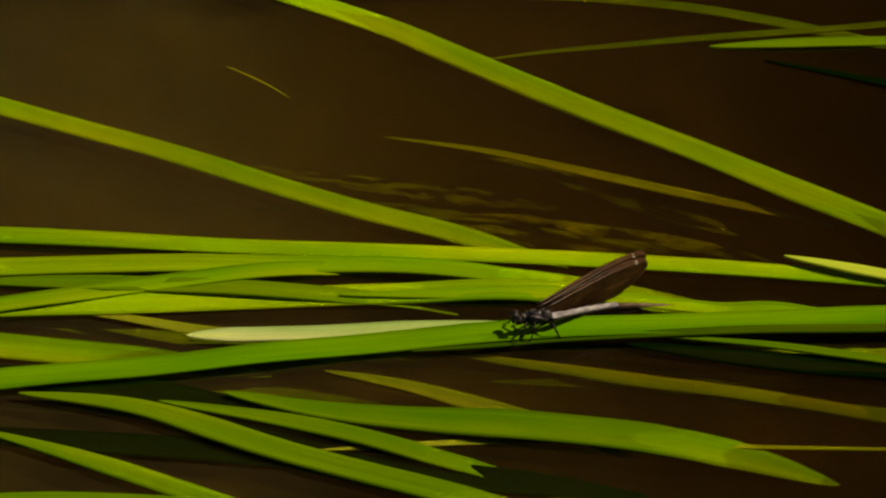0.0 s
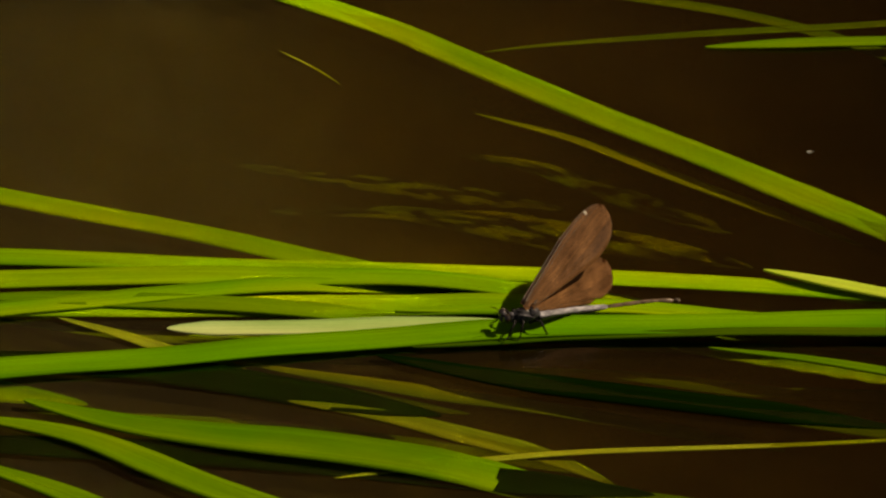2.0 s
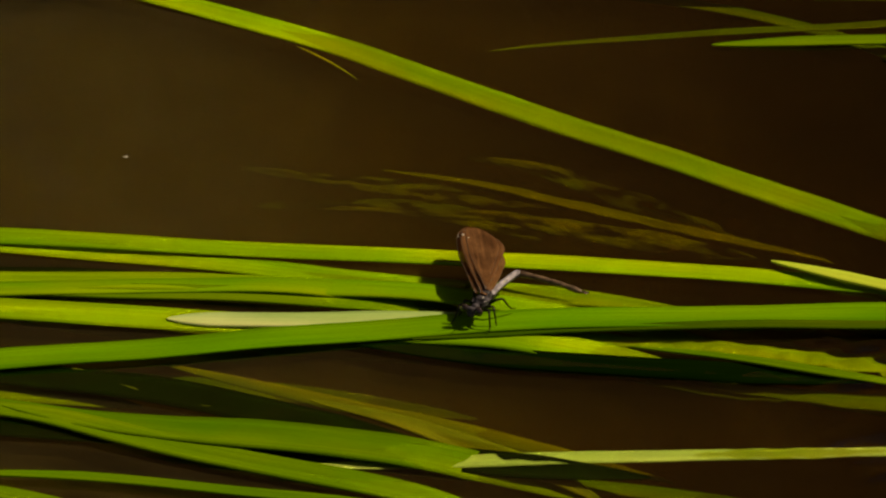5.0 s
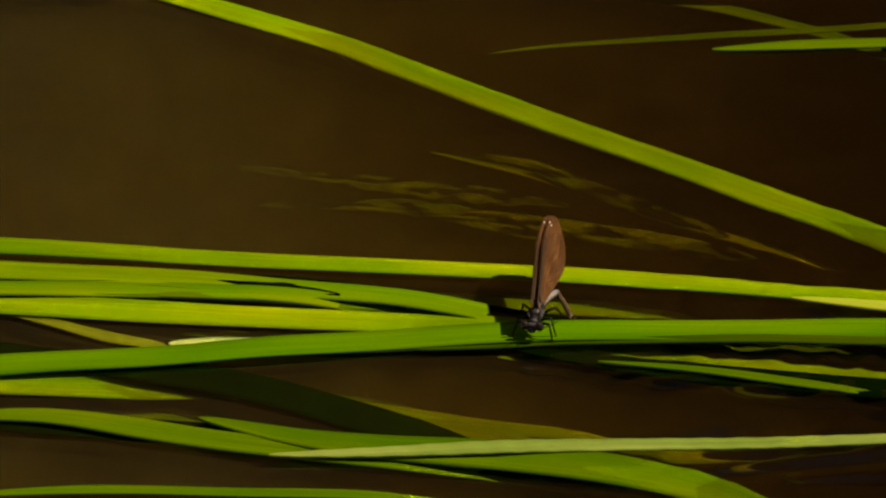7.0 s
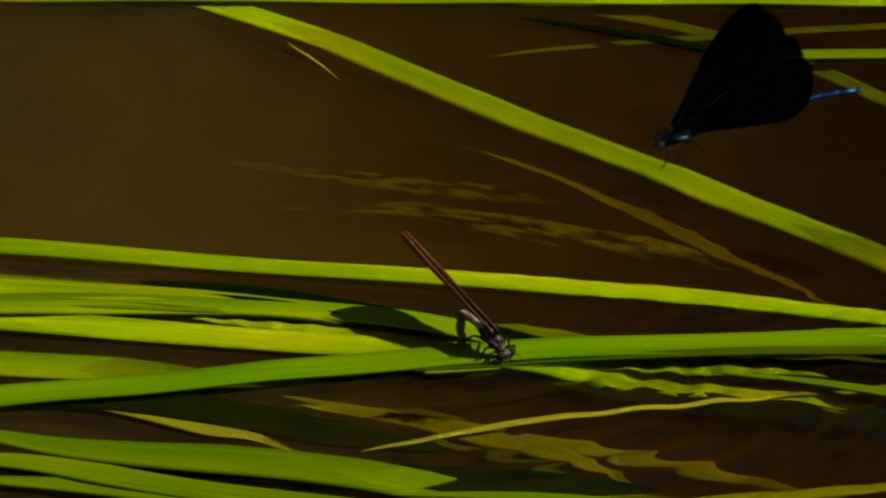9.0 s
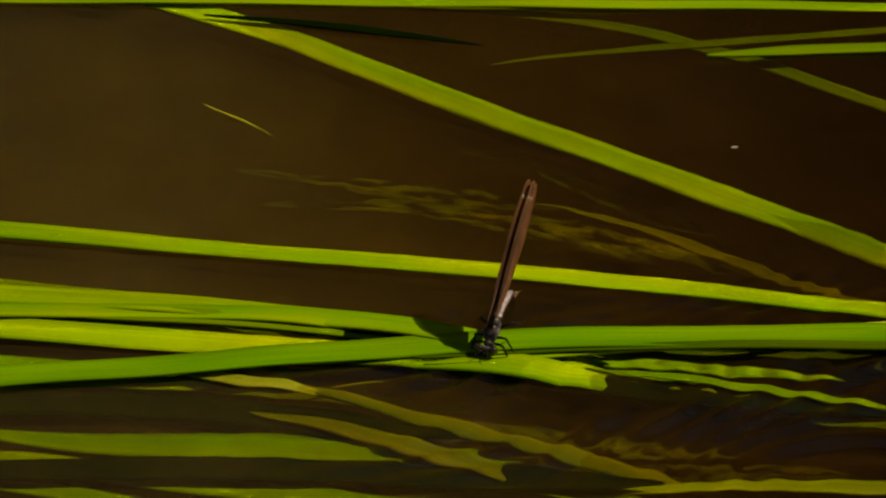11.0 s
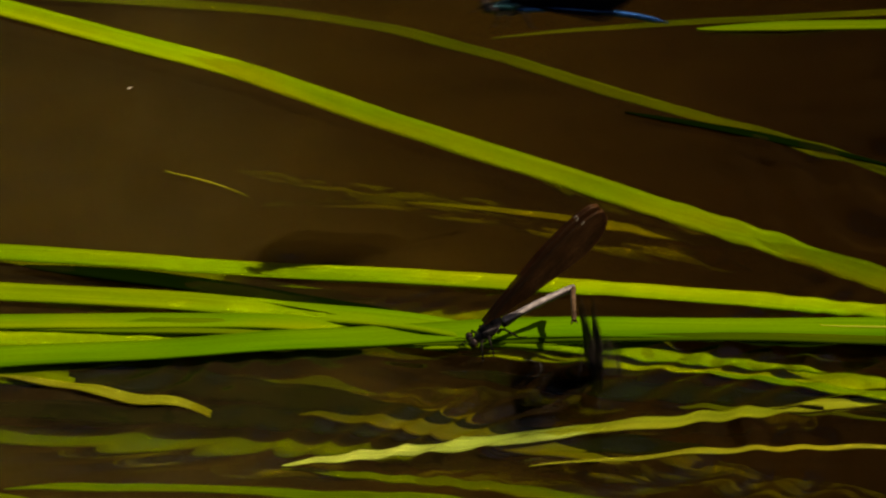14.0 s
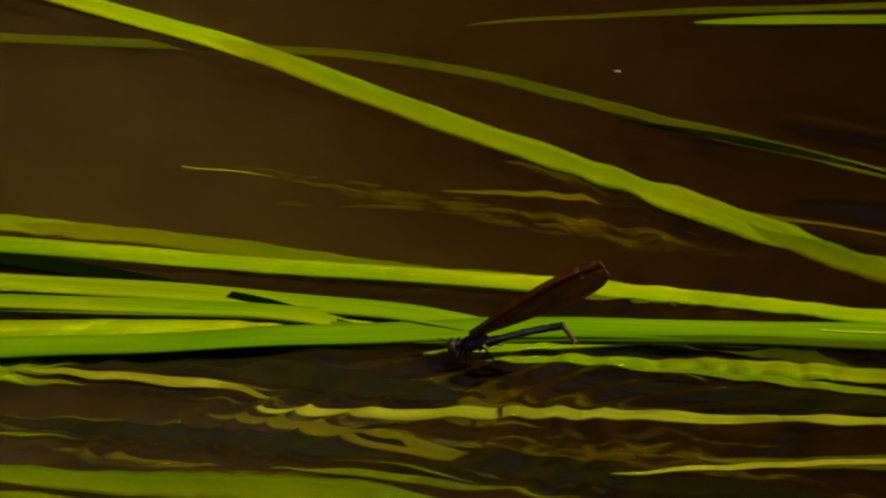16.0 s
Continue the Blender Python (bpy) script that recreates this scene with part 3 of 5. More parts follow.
# narrow leaf tip
leaf('sunken', 14, [(0.0, 0.0, -5.0), (17.7, 5.3, -5.2), (44.1, 10.3, -5.5), (93.1, 18.0, -6.0), (152.4, 27.4, -6.0)],
     [(0, 8, 111.9, 0, 2.9), (1.5, 9.3, 114.6, 0, 0.9), (2.5, 10, 118.7, 0, -0.1), (3.5, 10.7, 117.3, 0, -0), (6, 10.7, 118, 0, -0), (7, 10.8, 116.3, 0, 0), (8, 11, 115.7, 0, 1), (9, 11, 114.6, 0, 1), (11.5, 11, 109.2, 0, 2.8), (12.5, 11.3, 117.4, 0, 0), (13.5, 12.7, 122.8, 0, -0.2), (15, 6.1, 131.7, 0, -2.3), (16, 5.4, 133.4, 0, -3)], tip=60)
# leaf tip
leaf('mid', 18, [(0.0, 0.0, 0.3), (18.4, 1.7, 0.3), (40.6, 4.1, 0.3), (100.3, 10.5, 0.3)],
     [(0, 61.9, 115.2, 0, -1), (1.5, 60.6, 113.9, 0, -0.3), (2.5, 61.7, 115.9, 0, -1), (3.5, 62.5, 115.9, 0, 0), (6, 62.5, 116.3, 0, -1.4), (7, 62.5, 113.5, 0, 0), (8, 62, 111.8, 0, 0.9), (9, 61.8, 108.5, 0, -2.4), (11.5, 61.1, 111.5, 0, 1.2), (12.5, 62.1, 119.3, 0, -1.9), (13.5, 60.1, 123.8, 0, -1.7), (15, 58.7, 128.9, 0, -2.3), (16, 58.7, 129.6, 0, -3.1)], tip=20)
# drifting leaf far behind
leaf('sunken', 18, [(-72.4, 14.3, -5.2), (-13.6, 2.5, -5.2), (26.5, -5.6, -5.8), (59.6, -21.3, -6.3), (98.6, -52.0, -6.9), (130.3, -74.6, -7.5), (151.3, -90.4, -7.8), (223.1, -144.7, -7.8)],
     [(0, 10.1, 152, 0, 8.7), (1.5, 43.5, 150.8, 0, -7.4), (2.5, 48.8, 149.1, 0, -11.9), (3.5, 43.5, 150.8, 0, -8.6), (6, 48.8, 150.9, 0, -10.7), (7, 48.8, 150.9, 0, -12.2), (8, 48.8, 149.1, 0, -18.6), (9, 23.4, 147, 0, -9.7), (11.5, -0.5, 143.2, 0, -2.5), (12.5, -29.8, 144.5, 0, -0.4), (13.5, -51.1, 146.6, 0, 0.1), (15, -72.4, 139.2, 0, 3.3), (16, -50.7, 120.5, 0, 4.9)])
# leaf at the far edge
leaf('floating', 18, [(-60.0, 1.1, 0.2), (0.0, 0.0, 0.2), (93.1, -1.7, 0.2), (208.3, -3.5, 0.2), (268.3, -4.4, 0.2)],
     [(0, -104.9, 159.5, 0, 0.5), (1.5, -104.9, 159.5, 0, -0.5), (2.5, -104.9, 157.7, 0, -1.7), (3.5, -104.7, 154.2, 0, -1.7), (6, -104.7, 154.2, 0, -0.4), (7, -104.6, 152.4, 0, -0.1), (8, -104.5, 150.7, 0, -0), (9, -104.3, 145.4, 0, 0.3), (11.5, -104.3, 144.4, 0, -0.5), (12.5, -104.2, 143.7, 0, 0.1), (13.5, -104.6, 152.4, 0, 0.7), (15, -104.9, 159.5, 0, 0.5), (16, -105, 161.3, 0, 1)])
# dark strip drawn as a leaf, for the shaded underside of the drifting one
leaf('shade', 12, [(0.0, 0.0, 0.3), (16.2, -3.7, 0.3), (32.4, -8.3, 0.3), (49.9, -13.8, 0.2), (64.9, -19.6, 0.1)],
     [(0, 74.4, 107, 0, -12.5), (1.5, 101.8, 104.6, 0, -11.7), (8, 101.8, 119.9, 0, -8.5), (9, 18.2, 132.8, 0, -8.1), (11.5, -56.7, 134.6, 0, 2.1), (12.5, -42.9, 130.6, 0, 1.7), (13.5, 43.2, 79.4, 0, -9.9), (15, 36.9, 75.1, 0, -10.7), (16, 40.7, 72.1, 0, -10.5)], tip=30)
# thin yellowing leaf under water
leaf('yellowing', 15, [(0.0, 0.0, -9.0), (21.9, -6.8, -10.1), (41.1, -15.8, -11.0), (65.1, -27.8, -12.2), (101.0, -45.5, -14.2)],
     [(0, -13.4, 71.4, 0, 0), (1.5, 5.3, 85, 0, -13.3), (2.5, 8.6, 84.5, 0, -15.2), (3.5, 11.1, 78, 0, -15.3), (6, -27.3, 48.8, -6, 7), (7, -3.1, 68.5, -6, -10.3), (8, 2.1, 79.1, -5, -17.6), (9, 8.5, 68, -5, -21.7), (11.5, 21.1, 37.4, -4, -8.9), (12.5, -8.1, 41.8, 0, -1.7), (13.5, -10.6, 33.8, 0, 4.7), (15, -0.5, 40.2, -1.5, 11.2), (16, -0.5, 42.7, -1.5, 12.8)], tip=50)
# thin leaf tip at the surface
leaf('yellowing', 6, [(0.0, 0.0, 0.5), (5.5, -3.9, -0.4), (11.0, -8.2, -1.6), (16.5, -12.8, -4.0)],
     [(0, -50.3, 106.1, -2.5, -5.8), (1.5, -39.9, 110.5, -2.5, -9), (2.5, -37.3, 115.8, 0, -10.1), (3.5, -37.3, 115.1, 0, -14.2), (6, -32.2, 123.7, -5, -7), (7, -33.6, 127.3, -5, -10.3), (8, -35.5, 123.9, -5, -12.8), (9, -36, 117, 0, -17), (11.5, -57.5, 74.4, 0, 0.2), (12.5, -58, 66.9, 0, 0), (13.5, -62.8, 49.1, 0, 2.6), (15, -61.2, 38, 0, 34.3), (16, -59.1, 45, 0, 34.4)], tip=20)
# pale blunt tip
leaf('pale_green', 17, [(0.0, 0.0, 1.2), (14.0, -7.6, 1.2), (28.2, -15.7, 1.2), (63.0, -35.5, 1.2)],
     [(0, 75.1, -6.4, 0, 4.3), (1.5, 72, -13.1, 0, 7.6), (2.5, 68.9, -14, 0, -0.5), (3.5, 68.4, -10, 0, 0), (6, 74.7, -9.1, 0, 4.7), (7, 75.8, -28.7, 0, 16.3), (8, 81.6, -39.1, 0, 19.4), (9, 81.3, -45.9, 0, 22.1), (11.5, 81.4, -44.5, 0, 33.1), (12.5, 75.3, -45, 0, 16.5), (13.5, 81.4, -44.5, 0, 28.6), (15, 81.5, -41.5, 0, 33.1), (16, 81.3, -45.9, 0, 28.6)], tip=18)
# leaf under the perch
leaf('mid', 44, [(-73.1, 19.0, 0.2), (-24.7, 6.4, 0.2), (0.0, 0.0, -1.1), (34.3, -6.4, -3.0), (58.9, -11.0, -6.0)],
     [(0, -95.6, -50.2, 0, 0), (1.5, -131.5, -59.8, 0, 0.4), (2.5, -134.8, -65.6, 0, -2.2), (3.5, -134.8, -65.6, 0, -2.2), (6, -107.1, -63.3, 0, 0.1), (7, -97.2, -68.6, 0, 8.2), (8, -107, -64.7, 0, 0.1), (9, -102.5, -58.7, 0, 6.2), (11.5, -113.4, -59.3, 0, 2.2), (12.5, -119.4, -59.8, 0, 4.8), (13.5, -119.4, -59.8, 0, 4.8), (15, -119.4, -59.8, 0, 6.6), (16, -119.4, -59.8, 0, 6.6)])
# broad leaf in the near water
leaf('mid', 48, [(0.0, 0.0, 0.9), (20.0, -10.4, 0.7), (39.9, -17.8, 0.5), (89.9, -33.1, -0.3), (124.8, -50.6, -9.0)],
     [(0, -46.7, -76.4, 0, 6.4), (1.5, -90.4, -81, 0, 2.6), (2.5, -87.9, -79.4, 0, 0), (3.5, -96.6, -79.4, 0, 0.8), (6, -97.8, -81, 0, 5.9), (7, -51.7, -89.2, 0, 4.3), (8, -72.9, -91.1, 0, 4.4), (9, -105.3, -93.2, 0, 5.4), (11.5, -104.1, -88.2, -7, 13.8), (12.5, -110.3, -90.2, -8, 14.3), (13.5, -110.3, -87.2, -9.5, 17.1), (15, -116.6, -77.4, -9, 7.7), (16, -110.3, -105, -5, 9.6)], tip=60)
# leaf in the near water
leaf('mid', 32, [(0.0, 0.0, 0.7), (26.2, -9.2, 0.6), (56.2, -32.2, 0.3), (97.3, -58.3, -0.6), (119.8, -72.1, -8.0)],
     [(0, -90.4, -76.4, 0, 2.8), (1.5, -100.3, -83.1, 0, -4.2), (2.5, -102.8, -91.7, 0, -1.8), (3.5, -105.3, -93.2, 0, 2.9), (6, -116.6, -76.4, 0, 14.1), (7, -110.3, -88.6, 0, 19.4), (8, -110.3, -81, 0, 23), (9, -116.6, -110.1, 0, 17.7), (11.5, -116.6, -100.9, -8.8, 19.4), (12.5, -116.6, -122.3, -7.8, 9), (13.5, -116.6, -114.7, -7.8, 1.1), (15, -116.6, -119.3, -7.8, 12.4), (16, -116.6, -123.9, -7.8, 25.7)], tip=45)
# leaf in the near water
leaf('mid', 24, [(0.0, 0.0, 0.4), (25.0, -13.8, 0.3), (52.4, -36.2, -0.2), (79.9, -55.2, -6.0)],
     [(0, -60.4, -80, 0, 9.8), (0.5, -67, -80, 0, 12), (1.5, -101.6, -103.9, 0, -7.2), (2.5, -105.3, -107, 0, -2.8), (3.5, -105.3, -97.8, 0, 4.4), (6, -116.6, -125.4, 0, 4), (7, -116.6, -125.4, 0, 4), (8, -105.3, -96.3, 0, 24.8), (9, -105.3, -117.7, 0, 21.3), (11.5, -110.3, -110.1, -8.8, 16.5), (12.5, -110.3, -134.6, -8.8, 26.4), (16, -110.3, -134.6, -8.8, 26.4)], tip=35)
# leaf that leaves the near water
leaf('mid', 26, [(0.0, 0.0, 0.2), (24.0, -15.0, 0.1), (50.0, -34.0, -0.3), (80.0, -55.0, -3.0)],
     [(0, -98, -94, 0, 0), (0.5, -99, -96, 0, 0), (1.5, -126, -119, 0, -4), (2.5, -150, -145, 0, -4), (16, -190, -170, 0, -4)], tip=35)
# slender leaf hanging in the near water
leaf('faded', 21, [(0.0, 0.0, -7.2), (26.8, 1.8, -7.4), (62.5, 5.4, -7.6), (110.3, 8.4, -7.9), (180.2, 12.9, -7.9)],
     [(0, -9.8, -145.7, 0, -2.6), (1.5, -9.8, -145.7, 0, -2.6), (2.5, -12.1, -144.3, 0, -2.6), (3.5, -21.5, -139.1, 0, -1.1), (6, -36.2, -99.5, 8.6, -0.4), (7, -36.6, -109.2, 8.6, 0), (8, -24, -133, 4, 10), (9, 13, -131, -1, 7), (11.5, -23.9, -107, -2, -4), (12.5, -31, -72.3, 5, -9.4), (13.5, -29.5, -110.2, 5, 11.5), (14, -34, -109, 5, 10.4), (14.5, -34, -90.5, 4.5, 3.2), (15, -36, -79.5, 4.2, -5.5), (16, -40.5, -81, 4.2, -6.5)], tip=40, ripple=0.08, swell=(1.15, 0.60))
# thin leaf in the near water
leaf('yellowing', 8, [(0.0, 0.0, -0.6), (42.2, 5.7, -1.4), (101.8, 4.0, -2.5), (161.8, 2.2, -2.5)],
     [(0, -28.4, -103.7, 0, -0.3), (1.5, -24.6, -121.3, 0, 8.7), (2.5, -21.8, -111.9, 0, 6.1), (3.5, -28.9, -110.4, 0, -1.3), (6, -16.8, -147.7, 0, 0.1), (7, -16.8, -147.7, 0, 1.6), (8, -19.3, -126.2, 0, 6.8), (9, -17.1, -104.1, 0, 15.4), (11.5, -24.7, -64.4, -7, 5.9), (12.5, -2.8, -117.6, -3, -0.3), (13.5, 10.2, -116.3, 0, 7.7), (15, 32.8, -103.2, 0, -3.8), (16, 35, -115.6, 0, 1.2)], tip=30, swell=(1.3, 0.4))
# leaf in the near water beyond the perch
leaf('sunken', 24, [(0.0, 0.0, -2.8), (22.8, -4.3, -4.3), (54.8, -9.4, -6.5), (114.1, -18.8, -11.5)],
     [(0, 56.5, -64.6, -6, -7.3), (1.5, 63.3, -78.4, -6, -2.7), (2.5, 62.2, -77, -6, -2.6), (3.5, 39.4, -71.3, -3, 0), (6, 58.8, -65.7, 0, -4.4), (7, 62.4, -69.8, 0, 1.2), (8, 71.9, -73.5, 0, -8.4), (9, 80.1, -80.1, 0, -0.7), (11.5, 69.3, -79.4, -3, -5.1), (12.5, 74.1, -80.5, -3, -5.5), (13.5, 50.1, -74.8, 0, 4.3), (15, 49.6, -98.8, 0, 10.6), (16, 53, -105.5, 0, 9.6)], tip=40)
# sunken leaf along the perch
leaf('floating', 24, [(0.0, 0.0, -2.7), (26.7, -1.6, -3.5), (63.1, -5.2, -4.6), (112.9, -10.2, -10.6)],
     [(0, 46.6, -42.4, -2, -5.8), (1.5, 49.7, -43.9, -4, -13.5), (2.5, 44.8, -45.1, -6, -13), (3.5, 26.5, -37.3, -3, -7.5), (6, 8.1, -46.1, 0, -4.9), (7, 11.7, -54.5, 0, 0), (8, 23.8, -58.9, 0, 4.3), (9, 14.1, -63.2, 0, -7.1), (11.5, 16.5, -58.2, 0, -9.4), (12.5, 8, -58.3, 0, -6.5), (13.5, 1.9, -54.5, 0, -2.9), (15, 10.5, -51.6, 0, -0.3), (16, 14.1, -55.4, 0, 1.2)], tip=40, ripple=0.35)
# yellowing sunken leaf
leaf('olive', 22, [(0.0, 0.0, -3.0), (19.5, -11.7, -4.3), (38.8, -23.3, -5.6), (60.2, -34.6, -7.0), (104.5, -57.8, -15.0)],
     [(0, -0.5, -50.9, -0.4, 14.1), (1.5, -38.1, -58, -0.4, 10.7), (2.5, -46.7, -56.6, -0.4, 15.2), (3.5, -61.2, -59.5, -0.4, 4.5), (6, -58.9, -55.7, -0.4, 6.1), (7, -38.5, -71, -0.4, 12.8), (8, -22.3, -64.4, -0.4, -1), (9, -34.2, -73.7, -0.4, 10.4), (11.5, -36.8, -63.8, -0.4, 0), (12.5, -37.9, -71, -0.4, 2.4), (13.5, -57.6, -55.7, -0.4, 6.1), (15, -95, -63.8, -0.4, 24.2), (16, -95.3, -57.2, -0.4, 22.8)], tip=40)
# olive leaf just under the water
leaf('olive', 27, [(0.0, 0.0, -0.3), (18.7, -7.4, -0.6), (37.4, -19.0, -1.2), (53.7, -29.4, -2.2), (67.4, -38.3, -8.0)],
     [(0, -25.5, -62.6, -1.2, -0.9), (1.5, -37.9, -78.5, -1.2, 7.9), (2.5, -28, -76.4, -1.2, -2.1), (3.5, -37.9, -73.3, -1.2, -0.1), (6, -23, -79.4, -1.5, -9.4), (7, -40.4, -76.4, -1.5, 8.5), (8, -23, -70.2, -2, -8.9), (9, -30.5, -79.4, -2, 5.6), (11.5, -41.7, -82.5, -2.5, -2.4), (12.5, -11.7, -82.5, -2.5, -8.2), (13.5, -32.9, -76.4, -2.5, 8.4), (15, -23, -102.4, -3, 12.3), (16, -50.4, -82.5, -3, 7.5)], tip=40)
# narrow leaf beyond the perch
leaf('mid', 13, [(0.0, 0.0, 0.3), (18.7, -4.3, 0.2), (37.4, -10.4, 0.0), (56.2, -15.9, -0.4), (69.9, -19.6, -2.0)],
     [(0, 48.2, -48.1, 0.6, 1.9), (1.5, 56.9, -49.4, 0.6, -1.5), (2.5, 58.2, -61, 0.6, -2.8), (3.5, 64.4, -65.9, 0.6, -3.6), (6, 27, -46.3, 0.6, 0.9), (7, 33.2, -61, 0.6, 1.7), (8, 43.2, -61.6, 0.4, -0.1), (9, 59.4, -65.9, 0.2, -0.9), (11.5, 27, -61.6, -1.5, 0.9), (12.5, 51.9, -61.6, -1.5, -3.1), (13.5, 58.2, -64.1, -1.5, -2.8), (15, 39.4, -61, -1.5, 3.2), (16, 39.4, -61, -1.5, 3.2)], tip=35)
# yellowing leaf just under the water
leaf('yellowing', 19, [(0.0, 0.0, -0.9), (15.0, -4.9, -1.0), (30.0, -11.0, -1.4), (41.2, -13.5, -2.2), (53.7, -18.4, -8.0)],
     [(0, -84.1, -31, 0, 0.9), (1.5, -82.9, -33.4, 0, -13.9), (2.5, -85.4, -39.6, 0, -11.5), (3.5, -87.9, -50.3, 0, -1.3), (6, -81.6, -62.6, 0, -12.7), (7, -100.3, -30.4, 0, -8.3), (8, -72.9, -45.7, 0, 2.1), (9, -79.1, -79.4, 0, -4.1), (11.5, -72.9, -54.9, 0, 2.2), (12.5, -75.4, -62.6, 0, 1.4), (13.5, -87.9, -64.1, 0, -4.1), (15, -105.3, -68.7, 0, 11.7), (16, -91.6, -62.6, 0, 10.3)], tip=35)
# curled leaf beside the perch
leaf('mid', 20, [(0.0, 0.0, -1.2), (20.7, 3.3, -1.7), (52.2, -0.3, -2.4), (77.0, -3.2, -2.4)],
     [(0, 26.5, -36.1, -6, 5.4), (6, 11.8, -38.3, -5, 4.1), (8, 8, -57.3, -1, 1.5), (9, 5.6, -61.2, 0, 0), (11.5, 9.2, -58.2, 0, -3.3), (12.5, 8, -55.9, 0, -4.2), (13.5, 5.6, -53, 0, -4.1), (15, 8, -55.3, 0, -3.2), (16, 9.2, -58.2, 0, -3.3)], tip=30, ripple=0.45)
# curled leaf behind the perch
leaf('floating', 18, [(-25.8, 10.4, -1.0), (-2.6, 1.1, -1.0), (14.6, -5.9, -1.5), (31.7, -9.8, -2.0), (39.5, -11.6, -2.0)],
     [(0, -27.5, -40.2, -7, 23.4), (6, -27.5, -36.8, -6, 21), (8, -29.8, -44.9, -2, 18.5), (9, -27.4, -42.4, 0, 8.8), (11.5, -29.9, -42.4, 0, 12.1), (12.5, -27.4, -39.4, 0, 10.2), (13.5, -29.8, -43.8, 0, 18.5), (15, -27.5, -35, 0, 6), (16, -27.5, -37.9, 0, 9.5)], tip=30, ripple=0.45)
# blackish strip drawn as a leaf, for the shadow under the perch
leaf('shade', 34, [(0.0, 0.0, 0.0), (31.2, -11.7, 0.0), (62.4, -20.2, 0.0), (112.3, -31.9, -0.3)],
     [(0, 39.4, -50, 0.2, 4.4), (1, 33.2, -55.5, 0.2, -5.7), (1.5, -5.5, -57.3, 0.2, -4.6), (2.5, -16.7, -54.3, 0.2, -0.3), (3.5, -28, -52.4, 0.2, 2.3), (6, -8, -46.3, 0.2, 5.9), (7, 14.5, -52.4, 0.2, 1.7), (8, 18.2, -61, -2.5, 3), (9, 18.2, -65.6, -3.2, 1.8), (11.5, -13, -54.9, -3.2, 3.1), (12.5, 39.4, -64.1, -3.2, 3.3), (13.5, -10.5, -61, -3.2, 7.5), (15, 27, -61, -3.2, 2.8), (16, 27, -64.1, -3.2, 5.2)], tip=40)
# blackish strip drawn as a leaf, for shadow in the near water
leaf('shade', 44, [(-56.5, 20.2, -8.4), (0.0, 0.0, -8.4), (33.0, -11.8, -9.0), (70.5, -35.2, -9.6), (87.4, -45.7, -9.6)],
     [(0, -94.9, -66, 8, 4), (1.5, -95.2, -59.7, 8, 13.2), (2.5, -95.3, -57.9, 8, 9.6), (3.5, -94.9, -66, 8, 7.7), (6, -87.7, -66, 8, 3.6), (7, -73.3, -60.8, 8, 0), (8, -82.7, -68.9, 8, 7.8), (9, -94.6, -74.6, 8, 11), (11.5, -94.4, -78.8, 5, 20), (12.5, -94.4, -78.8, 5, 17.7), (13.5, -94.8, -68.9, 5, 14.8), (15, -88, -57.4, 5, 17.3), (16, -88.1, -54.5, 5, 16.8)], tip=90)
# second near-water band of shadow, drawn as a blackish leaf
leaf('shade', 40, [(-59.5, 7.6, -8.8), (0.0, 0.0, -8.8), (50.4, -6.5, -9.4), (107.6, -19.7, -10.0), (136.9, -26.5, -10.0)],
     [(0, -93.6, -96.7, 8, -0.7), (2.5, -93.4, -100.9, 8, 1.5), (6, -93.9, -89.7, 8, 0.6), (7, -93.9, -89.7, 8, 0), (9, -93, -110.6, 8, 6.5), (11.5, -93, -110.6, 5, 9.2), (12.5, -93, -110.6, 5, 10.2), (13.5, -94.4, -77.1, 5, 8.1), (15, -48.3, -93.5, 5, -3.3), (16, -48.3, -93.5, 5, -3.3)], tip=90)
# blackish leaf behind the perch, coloured for the shade it lies in
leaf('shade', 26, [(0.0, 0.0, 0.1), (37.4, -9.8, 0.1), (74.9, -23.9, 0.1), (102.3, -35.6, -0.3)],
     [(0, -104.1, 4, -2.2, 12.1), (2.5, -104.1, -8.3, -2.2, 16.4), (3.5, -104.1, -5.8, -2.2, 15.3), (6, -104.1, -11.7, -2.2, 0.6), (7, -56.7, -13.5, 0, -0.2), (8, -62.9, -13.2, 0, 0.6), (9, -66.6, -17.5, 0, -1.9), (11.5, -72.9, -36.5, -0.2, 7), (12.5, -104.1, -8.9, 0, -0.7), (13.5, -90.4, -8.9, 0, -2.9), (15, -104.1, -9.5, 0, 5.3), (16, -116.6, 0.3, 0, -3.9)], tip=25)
# deep leaf
leaf('deep', 20, [(0.0, 0.0, -6.0), (41.5, -6.6, -9.0), (82.8, -14.2, -12.0), (122.1, -21.4, -20.0)],
     [(0, -33.7, -107, 0, 0), (2.5, -34.2, -105, 0, 1), (6, -31.9, -104, 0, 1.9), (9, -33, -105.9, 0, 0.2), (12.5, -33.9, -106.4, 0, -1.5), (16, -35.5, -107, 0, 1.4)], tip=70)
# deep leaf
leaf('deep', 30, [(0.0, 0.0, -7.0), (35.7, -7.3, -10.2), (67.2, -12.2, -13.0), (106.7, -18.4, -21.0)],
     [(0, -103.6, -52.4, 0, 0), (2.5, -100.9, -50.2, 0, 1.1), (6, -99.5, -54.2, 0, 1.2), (9, -101, -55.6, 0, 2.1), (12.5, -99.1, -50.8, 0, 2.4), (16, -102.6, -49.4, 0, -1.9)], tip=70)
